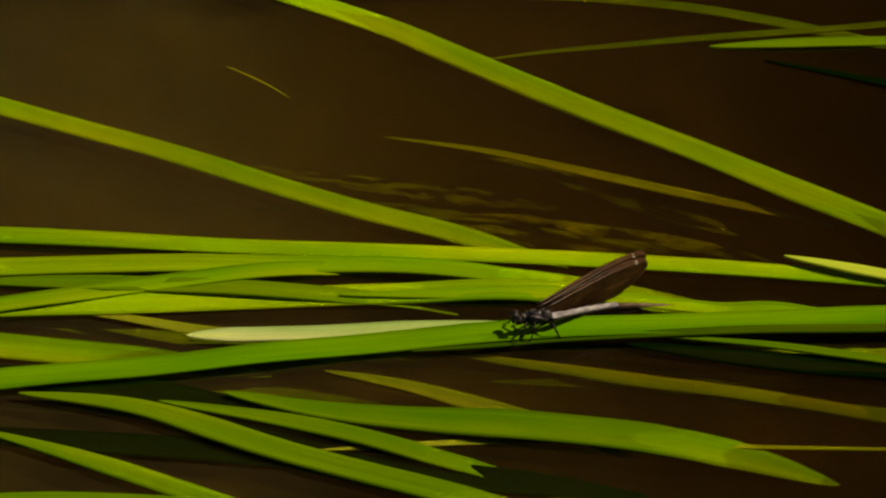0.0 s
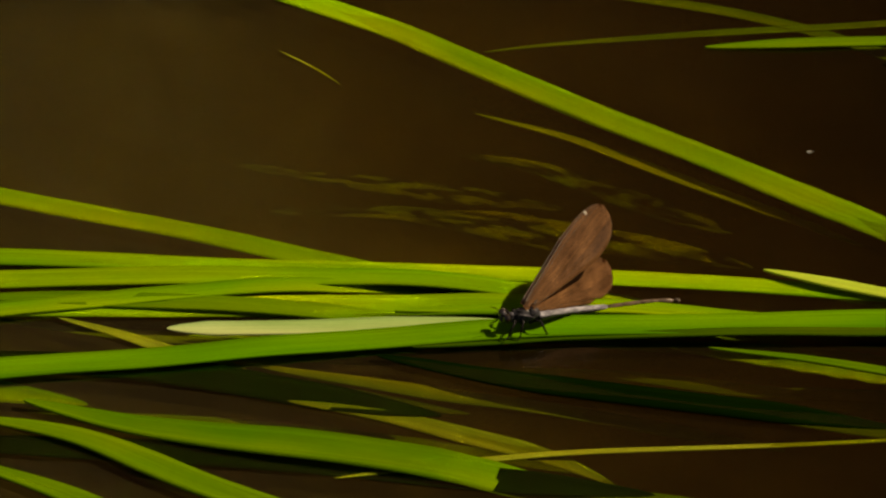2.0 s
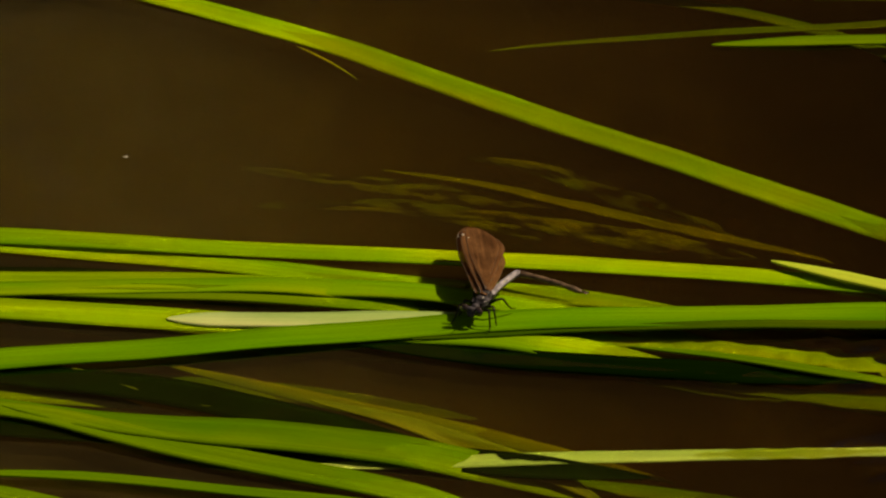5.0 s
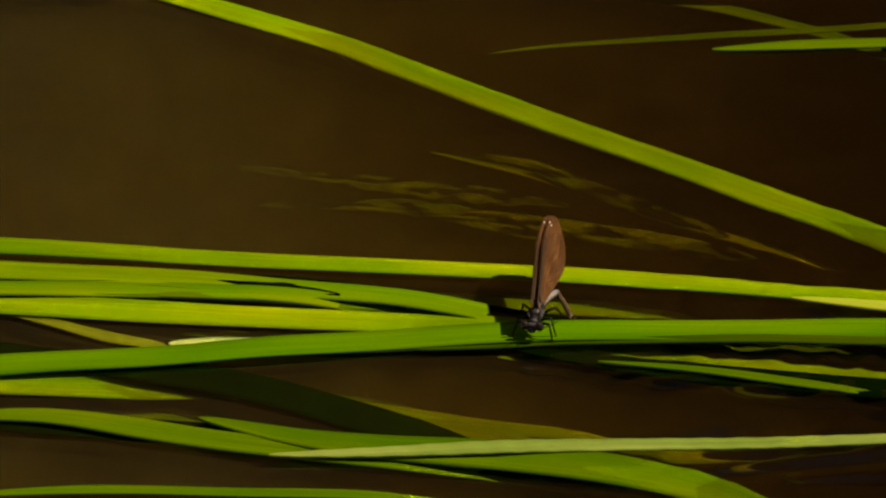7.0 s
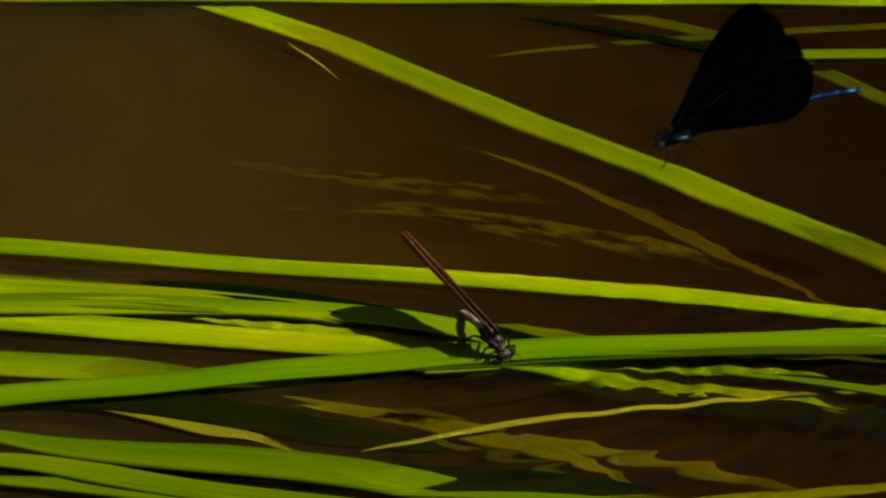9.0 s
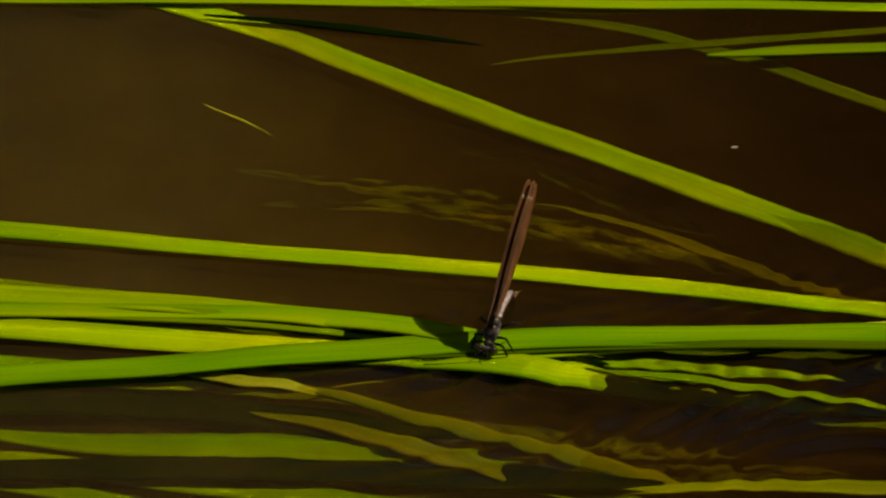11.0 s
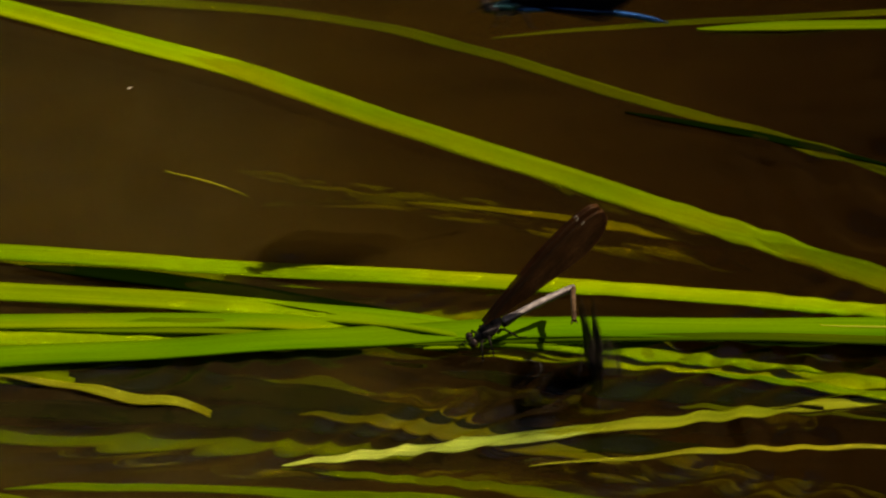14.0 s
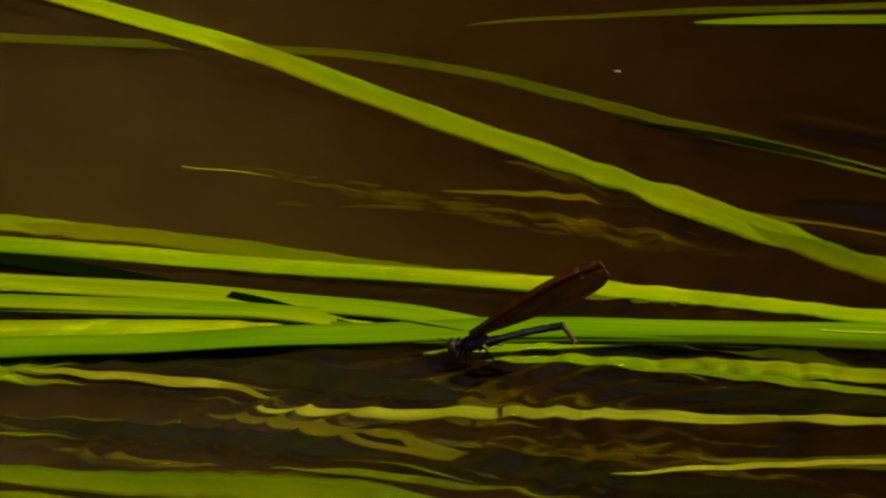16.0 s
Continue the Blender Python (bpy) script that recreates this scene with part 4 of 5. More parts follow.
# deep leaf
leaf('deep', 24, [(0.0, 0.0, -17.0), (31.8, -7.1, -19.8), (69.3, -7.7, -23.0), (109.3, -8.4, -31.0)],
     [(0, 29.3, -42.5, 0, 0), (2.5, 29.2, -48.7, 0, -0.5), (6, 29.1, -47.4, 0, -2.5), (9, 25.2, -44, 0, -1), (12.5, 24.2, -45.5, 0, -3.5), (16, 25.4, -42.5, 0, 0.9)], tip=70)
# deep leaf
leaf('deep', 30, [(0.0, 0.0, -17.0), (37.7, -1.7, -19.9), (78.8, -10.6, -23.0), (117.9, -19.1, -31.0)],
     [(0, 9.9, -53.4, 0, 0), (2.5, 7.7, -47, 0, -1.5), (6, 5.7, -45.8, 0, -0.9), (9, 8.6, -53.2, 0, -0.2), (12.5, 8.3, -50, 0, 0.9), (16, 5.2, -52.1, 0, 0.9)], tip=70)
# deep leaf
leaf('shreds', 44, [(0.0, 0.0, -13.0), (20.0, -5.9, -14.1), (36.0, -10.5, -15.0), (74.5, -21.3, -17.0)],
     [(0, -48.6, 59.1, 0, 0), (2.5, -46.7, 59.1, 0, -0.2), (6, -45.7, 57.2, 0, 1.9), (9, -48.7, 60.6, 0, 1.7), (12.5, -46.4, 54.1, 0, 0.1), (16, -48.2, 58, 0, -4.1)], tip=70)
# deep leaf
leaf('shreds', 44, [(0.0, 0.0, -13.5), (29.7, -0.3, -14.6), (54.5, -10.4, -15.5), (91.6, -25.4, -17.5)],
     [(0, -42.3, 35.7, 0, 0), (2.5, -38.8, 33.2, 0, 1.3), (6, -42.8, 37.3, 0, 3.3), (9, -37.1, 35.9, 0, -0.1), (12.5, -42, 38.1, 0, 3), (16, -37.4, 38.1, 0, 3.2)], tip=70)
# deep leaf
leaf('shreds', 44, [(0.0, 0.0, -13.0), (16.4, -0.6, -13.9), (36.6, -8.0, -15.0), (74.2, -21.7, -17.0)],
     [(0, -1.1, 30.1, 0, 0), (2.5, -3.7, 32.7, 0, -4.7), (6, -4.4, 31.6, 0, 1.1), (9, -3.7, 31.7, 0, -4), (12.5, -4.5, 29.6, 0, -4.9), (16, -1.9, 33, 0, -1.3)], tip=70)
# deep leaf
leaf('shreds', 44, [(0.0, 0.0, -14.0), (15.4, -4.9, -15.0), (29.3, -15.4, -16.0), (61.2, -39.7, -18.0)],
     [(0, 5.2, 64.3, 0, 0), (2.5, 3.7, 66, 0, -0.6), (6, 5.2, 64.6, 0, -1.5), (9, 4.1, 71.1, 0, -6.2), (12.5, 3.7, 66.1, 0, -5.2), (16, 6.3, 64.5, 0, -6)], tip=70)
# deep leaf
leaf('deep', 30, [(0.0, 0.0, -5.0), (27.0, -0.1, -8.3), (49.0, 2.0, -11.0), (88.8, 5.9, -19.0)],
     [(0, 11.6, -44.7, 0, 0), (2.5, 14.6, -40.7, 0, -4.9), (6, 11.4, -39.6, 0, -5.3), (9, 16.7, -40.8, 0, -2.3), (12.5, 11.6, -46.8, 0, -2.3), (16, 12.4, -46.9, 0, -2)], tip=70)
# slender leaf in the near water
leaf('mid', 15, [(0.0, 0.0, 0.9), (31.2, 2.5, 0.8), (62.4, 0.0, 0.6), (94.8, -3.1, -0.2), (119.8, -6.1, -6.0)],
     [(0, -110.3, -130.3, 0, -0.6), (1.5, -110.3, -140.7, 0, -4.2), (2.5, -110.3, -137.7, 0, -4.2), (3.5, -105.3, -120.8, 0, -26.5), (6, -105.3, -116.8, 0, 3), (7, -105.3, -129.1, 0, 2.9), (8, -87.9, -110.1, 0, -10.6), (9, -10.5, -127.9, 0, -6), (11.5, -95.3, -105.5, -6.8, -2.7), (12.5, -104.1, -113.8, -6.8, -0.1), (13.5, -85.4, -119.9, -6.8, -2.8), (15, -110.3, -104.6, -6.8, 1.2), (16, -95.3, -89.5, -6.8, -8.9)], tip=30)
# deep leaf
leaf('deep', 20, [(0.0, 0.0, -8.0), (42.4, -4.8, -11.0), (84.5, -14.4, -14.0), (123.5, -23.3, -22.0)],
     [(0, -94.6, -73.7, 0, 0), (2.5, -92, -76.5, 0, 1.9), (6, -95.7, -75.3, 0, 0.2), (9, -93.2, -74.7, 0, 1.7), (12.5, -95.9, -77.7, 0, 0.6), (16, -92.8, -78.7, 0, -0.3)], tip=70)
# deep leaf
leaf('deep', 30, [(0.0, 0.0, -6.0), (26.0, -5.3, -8.7), (56.8, -8.6, -12.0), (96.5, -12.9, -20.0)],
     [(0, -98.9, -30.7, 0, 0), (2.5, -99.7, -30.9, 0, -0.2), (6, -101.4, -29.8, 0, 1.4), (9, -102.2, -28.2, 0, 1.5), (12.5, -98.5, -28.9, 0, 2.7), (16, -100.7, -31.8, 0, 1.5)], tip=70)
# deep leaf
leaf('deep', 24, [(0.0, 0.0, -9.0), (22.2, 1.9, -12.1), (42.7, -2.3, -15.0), (81.9, -10.4, -23.0)],
     [(0, 56.1, -48.7, 0, 0), (2.5, 57.7, -44.6, 0, -0.7), (6, 59.7, -45, 0, -3), (9, 55.9, -46.5, 0, 2.5), (12.5, 53.9, -51.8, 0, -4.1), (16, 58.7, -50.3, 0, -5.1)], tip=70)
# rotting leaf
leaf('shreds', 52, [(0.0, 0.0, -10.0), (31.4, -0.5, -11.4), (69.4, -10.5, -13.0), (98.4, -18.2, -16.0)],
     [(0, -26, -166.7, 0, -0.4), (6, -34.4, -163.5, 0, -0.5), (9, -34.1, -128.4, 0, -0.1), (11.5, -34.1, -100.6, 0, 0.8), (13.5, -28.3, -85.9, 0, 0), (16, -34.2, -84.3, 0, 2.7)], tip=50)
# rotting leaf
leaf('shreds', 40, [(0.0, 0.0, -12.0), (45.8, -0.2, -13.4), (95.2, -2.0, -15.0), (125.2, -3.1, -18.0)],
     [(0, -51.3, -182.8, 0, -2), (6, -46.2, -176, 0, -0.1), (9, -47.7, -143.8, 0, -0.1), (11.5, -56, -113.4, 0, -0.7), (13.5, -49.8, -103, 0, 0), (16, -47.4, -103, 0, 0.6)], tip=50)
# rotting leaf
leaf('shreds', 34, [(0.0, 0.0, -14.0), (37.4, -12.6, -15.7), (66.4, -8.9, -17.0), (96.2, -5.0, -20.0)],
     [(0, -5.4, -152.1, 0, -0.6), (6, -7, -149, 0, -2.5), (9, -10.1, -114.9, 0, -1.5), (11.5, -9.1, -79.9, 0, -4.4), (13.5, -14.4, -66.4, 0, 0), (16, -11.1, -69.9, 0, -2.9)], tip=50)
# rotting leaf
leaf('shreds', 34, [(0.0, 0.0, -9.0), (31.0, 0.7, -10.4), (66.5, -12.6, -12.0), (94.7, -23.0, -15.0)],
     [(0, -75.9, -151, 0, 3.4), (6, -77.8, -142, 0, 2.7), (9, -78.8, -109.8, 0, -0.3), (11.5, -78.1, -85.6, 0, 1), (13.5, -74.4, -69.6, 0, 0), (16, -73, -70, 0, 1.7)], tip=50)
# rotting leaf
leaf('shreds', 52, [(0.0, 0.0, -9.0), (29.6, -10.9, -10.6), (56.6, -6.0, -12.0), (86.1, -0.7, -15.0)],
     [(0, -92.8, -163.8, 0, -1.1), (6, -99.2, -159.8, 0, -1.5), (9, -99.3, -126.9, 0, -4.1), (11.5, -99.3, -99.6, 0, -1.2), (13.5, -101.2, -82.7, 0, 0), (16, -95.6, -83.3, 0, -3.8)], tip=50)
# rotting leaf
leaf('shreds', 40, [(0.0, 0.0, -13.0), (28.8, -3.5, -14.3), (65.2, -13.1, -16.0), (94.2, -20.8, -19.0)],
     [(0, 4.4, -170.8, 0, -1.9), (6, 10.6, -166.1, 0, -0.5), (9, 7.5, -138.1, 0, 0.9), (11.5, 10.9, -110.5, 0, -1.4), (13.5, 11.9, -96.3, 0, 0), (16, 11.2, -95.4, 0, -1)], tip=50)
# rotting leaf
leaf('shreds', 40, [(0.0, 0.0, -12.0), (33.5, -0.5, -13.5), (66.6, -5.2, -15.0), (96.3, -9.5, -18.0)],
     [(0, -29.4, -144.2, 0, -0.6), (6, -30.1, -139.3, 0, 0.4), (9, -30.7, -105.3, 0, 1), (11.5, -31.3, -77.5, 0, 0), (13.5, -34.6, -65.3, 0, 0), (16, -38.5, -60.5, 0, 2.3)], tip=50)


# ---- damselflies: facing +x, origin in the middle of the thorax ----
def wing_outline(s, length, width):
    """Half-chords before and behind the wing's axis at s of its length."""
    grow = min(1.0, 0.10 + 1.25 * s ** 0.85)
    end = math.sqrt(max(0.0, 1 - max(0.0, (s - 0.72) / 0.28) ** 2.2))
    return 0.30 * width * min(1.0, 0.25 + 1.3 * s) * end, 0.70 * width * grow * end


def wing_mesh(name, length, width, mat):
    """Grid between leading and trailing edge, pleated along the veins; root at the origin, out along -x, leading edge up."""
    nu, nv = 40, 12
    verts, faces, uvs = [], [], []
    for i in range(nu + 1):
        s = i / nu
        a, b = wing_outline(s, length, width)
        for j in range(nv + 1):
            c = j / nv
            z = a - (a + b) * c
            pleat = 0.00022 * (1 if j % 2 else -1) * min(1, 4 * s) + 0.0006 * math.sin(3.0 * s) * (c - 0.4)
            verts.append((-length * s, pleat, z))
            uvs.append((length * s, z))
    for i in range(nu):
        for j in range(nv):
            k = i * (nv + 1) + j
            faces.append((k, k + 1, k + nv + 2, k + nv + 1))
    me = bpy.data.meshes.new(name)
    me.from_pydata(verts, [], faces)
    layer = me.uv_layers.new(name="UVMap")
    for loop in me.loops:
        layer.data[loop.index].uv = uvs[loop.vertex_index]
    me.materials.append(mat)
    me.shade_smooth()
    return me


def wing(name, parent, base, length, width, mat, spot, veins):
    ob = new(name, wing_mesh(name, length, width, mat))
    ob.parent = parent
    ob.location = base
    bm = bmesh.new()
    for c in (0.0, 0.12, 0.26, 0.42, 0.60, 0.80, 1.0):
        path = []
        for i in range(22):
            s = 0.01 + 0.97 * i / 21
            a, b = wing_outline(s, length, width)
            path.append(Vector((-length * s, 0.0, a - (a + b) * c)))
        tube(bm, path, [(0.00014 if c == 0 else 0.00006) * (1.2 - 0.8 * i / 21) for i in range(22)], 4)
    tagged(part("venation", bm, veins, ob, "dark lengthwise veins"), kind="stuff")
    if spot:
        bm = bmesh.new()
        a, b = wing_outline(0.86, length, width)
        ball(bm, Vector((-length * 0.86, 0, a * 0.86)), (0.0005, 0.00018, 0.00022), 10, 6)
        part("wing_spot", bm, SPOT, ob, "small white spot near the wing tip")
    return ob


def segmented(bm, path, radii, rings):
    """A body tube with swollen joints between its segments."""
    pts, rad = [], []
    n = len(path) - 1
    for i, q in enumerate(path):
        s = i / n * rings
        joint = math.exp(-((s - round(s)) / 0.10) ** 2)
        pts.append(q)
        rad.append(radii(i / n) * (1 - 0.13 * joint))
    tube(bm, pts, rad, 10, 1.05)


def leg(parent, x, y, reach, foot):
    """Hip, thigh, shin and foot, with a few spines on the shin."""
    hip, knee = Vector((x, y * 0.6, -0.0014)), Vector((x + reach * 0.35, y * 3.6, 0.0002))
    ankle = Vector((x + reach * 0.8, y * 4.4, foot + 0.0006))
    toe = Vector((x + reach * 1.15, y * 4.8, foot))
    bm = bmesh.new()
    tube(bm, [hip, hip.lerp(knee, 0.5) + Vector((0, 0, 0.0004)), knee], [0.00036, 0.00033, 0.00026], 6)
    tube(bm, [knee, knee.lerp(ankle, 0.5), ankle], [0.00025, 0.00021, 0.00017], 6)
    tube(bm, [ankle, toe], [0.00017, 0.00011], 5)
    for k in range(5):
        q = knee.lerp(ankle, 0.2 + 0.16 * k)
        tube(bm, [q, q + Vector((0.0003, y * 0.45, -0.0006))], [0.00007, 0.00002], 4)
    return part("leg", bm, BLACK_LEG, parent, "thin black spined leg")


def damselfly(name, label, skin, belly, tail, wing_mat, wing_len, wing_wide, body_len, foot, spot):
    root = tagged(new(name), label, "damselfly")
    bm = bmesh.new()
    ball(bm, (0.0004, 0, 0.0002), (0.0034, 0.00155, 0.0018), 18, 12)
    ball(bm, (0.0038, 0, -0.0002), (0.0012, 0.0012, 0.0012))
    ball(bm, (-0.0020, 0, 0.0008), (0.0024, 0.00140, 0.00135))
    for s in (-1, 1):
        tube(bm, spline([(0.0032, s * 0.0009, 0.0008), (0.0010, s * 0.0015, 0.0008), (-0.0026, s * 0.0012, 0.0001)], 5),
             [0.00020 + 0.00012 * math.sin(math.pi * i / 10) for i in range(11)], 6)
    bmesh.ops.scale(bm, vec=(0.78, 1, 1), verts=bm.verts)
    part("thorax", bm, skin, root)
    bm = bmesh.new()
    ball(bm, (0.0058, 0, 0.0), (0.0010, 0.0018, 0.0010))
    ball(bm, (0.0066, 0, -0.0005), (0.0007, 0.0010, 0.0007))
    bmesh.ops.scale(bm, vec=(0.78, 1, 1), verts=bm.verts)
    head = part("head", bm, skin, root)
    for s in (-1, 1):
        bm = bmesh.new()
        ball(bm, (0.0058, s * 0.0017, 0.0002), (0.00115, 0.00100, 0.00110), 16, 10)
        bmesh.ops.scale(bm, vec=(0.78, 1, 1), verts=bm.verts)
        part("eye", bm, DARK_EYE, head, "glossy dark round eye")
        bm = bmesh.new()
        tube(bm, spline([(0.0066, s * 0.0006, 0.0006), (0.0080, s * 0.0012, 0.0014), (0.0096, s * 0.0017, 0.0017)], 4),
             [0.00016 - 0.000012 * i for i in range(9)], 5)
        bmesh.ops.scale(bm, vec=(0.78, 1, 1), verts=bm.verts)
        part("antenna", bm, BLACK_LEG, head)
    first, second = body_len * 0.46, body_len * 0.34
    bm = bmesh.new()
    path = [Vector((-first * i / 42, 0, 0.0004 * math.sin(3.1 * i / 42))) for i in range(43)]
    stout = 1.0 if spot else 0.80
    segmented(bm, path, lambda s: stout * (0.00118 - 0.00042 * min(1, 4 * s) + 0.00008 * s), 5)
    abdomen = part("abdomen", bm, belly, root)
    abdomen.location = (-0.0030, 0, -0.0002)
    bm = bmesh.new()
    path = [Vector((-second * i / 36, 0, -0.0016 * (i / 36) ** 2)) for i in range(37)]
    slim = 0.00050 if spot else 0.00060
    segmented(bm, path, lambda s: slim + 0.00022 * (1 - s) ** 2 + (0.00016 * s * s) - 0.0003 * max(0, s - 0.9) / 0.1, 4)
    for s in (-1, 1):
        tube(bm, [Vector((-second, s * 0.0003, -0.0014)), Vector((-second - 0.0014, s * 0.0006, -0.0016))], [0.0003, 0.00015], 5)
    end = part("abdomen_tip", bm, tail, abdomen)
    end.location = (-first + 0.0003, 0, 0)
    wings = []
    for kind, x, k in (("forewing", 0.0004, 1.0), ("hindwing", -0.0016, 0.94)):
        for s in (-1, 1):
            w = wing(kind, root, (x, s * 0.0007, 0.0022), wing_len * k, wing_wide, wing_mat, spot, VEIN if spot else BLACK_LEG)
            wings.append((w, s, (x, s * 0.0007, 0.0022), kind))
    for x, reach in ((0.0022, 0.0032), (0.0008, 0.0016), (-0.0012, -0.0040)):
        for s in (-1, 1):
            leg(root, x, s * 0.0010, reach, foot)
    return root, abdomen, end, wings


def wing_pose(base, side, lift, spread):
    """lift: how far the folded wing is raised from the tail; spread: how far it is opened sideways."""
    return Matrix.Translation(base) @ Matrix.Rotation(radians(-side * spread), 4, "X") @ Matrix.Rotation(radians(lift), 4, "Y")


SUITOR_ROWS = [(0, 179.3, -86, 63, -170.2, 6.4, 0), (0.5, 119.3, -100.8, 63, -170.2, 6.4, 0), (0.6, 74.7, -100.8, 63, -170.2, 6.4, 0), (0.7, 39, -94.9, 63, -171, 8, 0),
    (0.8, 23.9, -75.5, 63, -173.8, 14.9, 0), (0.9, 27, -66.4, 63, -175.2, 18.2, 0), (1, 45.5, -39.5, 63, -178.1, 24.9, 25), (1.1, 56.5, -55.6, 63, -175.5, 29.2, 0),
    (1.2, 78.4, -64.8, 63, -176.1, 20.1, 0), (1.3, 82.7, -75.5, 63, -171.5, 9.2, 0), (1.5, 103.0, -75.0, 63, -166.5, 12.3, 0), (1.7, 123.5, -27.6, 63, -165.1, 20.2, 0),
    (2.3, 178.6, -97.2, 55, -171.7, 9.8, 0), (2.7, 117.1, -52.1, 22, -158.9, 13.6, 0), (2.8, 89.5, -47.6, 20, -158.9, 13.6, 0), (2.9, 74, -39.4, 19, -163, 9.7, 0),
    (3, 53.8, -51.0, 18, -148.7, 14.0, 0), (3.1, 41.1, -33.4, 17, -133.3, 17.9, 0), (3.2, 17.4, -17.3, 17, -141.6, 18.3, 0), (3.3, 8.1, -18.2, 17, -134.5, 21.3, 0),
    (3.4, -1.7, -19.1, 17, -131.7, 22.1, 0), (3.5, -7.6, -42.4, 17, -135, 24, 0), (3.6, -14.1, -43.9, 17, -134.7, 24.1, 0), (3.7, -18.6, -39.2, 18, -155.2, 29.5, 0),
    (4.2, -64.6, -47.9, 40, -159.6, 27.1, 0), (4.6, -134.7, -79, 60, -170.3, 6.6, 0), (5.3, -215.4, -253, 70, -169.5, 4.6, 0), (5.75, -170.15, -411.5, 75, -101.65, -14.45, 0),
    (6.2, -124.9, -570, 80, -33.8, -33.5, 0), (7.2, 63.9, -587.6, 80, -10.5, 4.6, 0), (7.4, 102.7, -458.67, 76.67, -69.73, 18.27, 0), (7.6, 141.5, -329.73, 73.33, -128.97, 31.93, 0),
    (7.8, 180.3, -200.8, 70, -188.2, 45.6, 0), (8.15, 76.8, 26.6, 62, -156.9, 18.9, 0), (8.3, 46.2, -6, 60, -134.2, 9, 0), (8.5, 42.5, -37.7, 60, -140.2, -7.7, 0),
    (8.6, 50.2, -70.6, 60, -140, -5.7, 0), (8.7, 51.4, -85, 60, -161.6, -11.8, 0), (8.8, 51.7, -71.5, 60, -167.2, -0.4, 0), (9, 49.4, -77, 60, -162.4, -10.2, -10),
    (9.2, 38, -104.2, 60, -170.2, 6.3, 0), (9.6, 43.4, -82, 60, -167, -0.8, 0), (10, 98, -53.3, 62, -170.2, 6.4, 0), (10.5, 193.7, -58, 64, -170.2, 6.4, 0),
    (13.2, 250.3, -40.2, 63, -170.2, 6.4, 0), (13.5, 165.7, -42.4, 60, -155.3, 3.8, 0), (13.6, 93.9, -40, 59, -134.2, 9, 0), (13.7, 79.4, -40.7, 58, -125.6, 4.7, 0),
    (13.8, 52.5, -25.1, 58, -119.4, 4, 0), (13.9, 33.3, -9.2, 58, -150, 10.3, 0), (14, 13.7, -1.2, 58, -151.1, 13.2, 0), (14.1, 10.3, -22, 58, -94.9, -19.7, 0),
    (14.2, 18, -72, 58, -91.7, -33.3, 0), (14.3, 24.4, -84.6, 57, -98.5, -42.5, 0), (14.4, 46.8, -79.5, 57, -139.8, -8.8, 0), (14.5, 45.5, -79.0, 57, -130, -4, 0),
    (14.6, 43.9, -61.4, 57, -133.2, -11.4, 0), (14.8, -12.5, -48.5, 58, -128.6, -8.8, 0), (15, -84.2, -89.3, 58, -77.9, -26.3, 0), (15.1, -81, -108.4, 58, -66, -0.6, 0),
    (15.2, -43.4, -72.9, 58, -15, -5.1, 0), (15.3, -2.9, -77.4, 58, -15.7, -6.7, 0), (15.4, 70.3, -57.8, 60, -14.2, -3.5, 0), (15.5, 141.1, -39.3, 60, -12, 1.2, 0),
    (16, 220.8, -27.6, 63, -11.3, 2.9, 0)]
RIVAL_ROWS = [(0, 224.2, 125.7, 50, -136.8, 6, 0), (2.6, 224.2, 125.7, 50, -136.8, 6, 0), (3.1, 67.3, 115.6, 40, -136.6, 3.8, 0), (3.2, 40.8, 92.3, 34, -130.8, 3.3, 0),
    (3.3, 24.5, 73, 28, -124.2, 0.6, 0), (3.4, -4.3, 20.2, 22, -137.3, -9.1, 0), (3.5, -23.3, -16.6, 21, -139.5, -21.5, 0), (3.6, -39, -16.6, 21, -121.4, 23.4, 0),
    (3.7, -42, 14.8, 22, -98.4, 69.8, 0), (4.2, -87.1, 63.9, 40, -131.3, 70.7, 0), (4.8, -251.9, 65.3, 60, -163.3, 40.8, 0), (9, -251.9, 65.3, 60, -102.1, 28.55, 0),
    (13.2, -251.9, 65.3, 60, -40.9, 16.3, 0), (13.9, -86.1, 44.9, 60, -35.8, 10.2, 0), (14.1, -51.95, 25.1, 60, -89.35, 13.7, 0), (14.3, -17.8, 5.3, 60, -142.9, 17.2, 0),
    (14.4, -10.3, -3.8, 60, -140.2, 22.9, 0), (14.5, -11.3, -2.8, 60, -142.8, 22.3, 0), (14.6, 4.4, -12.5, 60, -85.7, -12.8, 0), (14.7, 17.9, -12.5, 60, -57, -0.2, 0),
    (14.8, 31.3, -14, 60, -48, 12.9, 0), (15, 76.3, 11.8, 60, -42.1, 12.2, 0), (15.4, 152.1, 31.6, 60, -40.9, 16.3, 0), (16, 230.6, 65.3, 60, -40.9, 16.3, 0)]
PASSER_ROWS = [(0, 49.5, -478.9, 60, -167.3, 42, 0), (13.3, 49.5, -478.9, 60, -146.3, 49.2, 0), (13.8, 42.2, -195, 20, -127.7, 53.6, 0), (13.9, 36, -135.6, 16, -98.9, 45.1, 0),
    (14, 33, -88.0, 14, -88.7, 38.7, 0), (14.1, 38, -9, 16, -81.5, 42.9, 0), (14.2, 53.9, 1.4, 22, -52.8, 26, 0), (14.3, 66.2, 1.5, 30, -52.8, 26, 0),
    (14.5, 124.9, -8.4, 55, -56.1, 24.5, 0), (15.2, 199, -1.2, 60, -39.4, 20.2, 0), (16, 211.4, -1.2, 60, -39.4, 20.2, 0)]
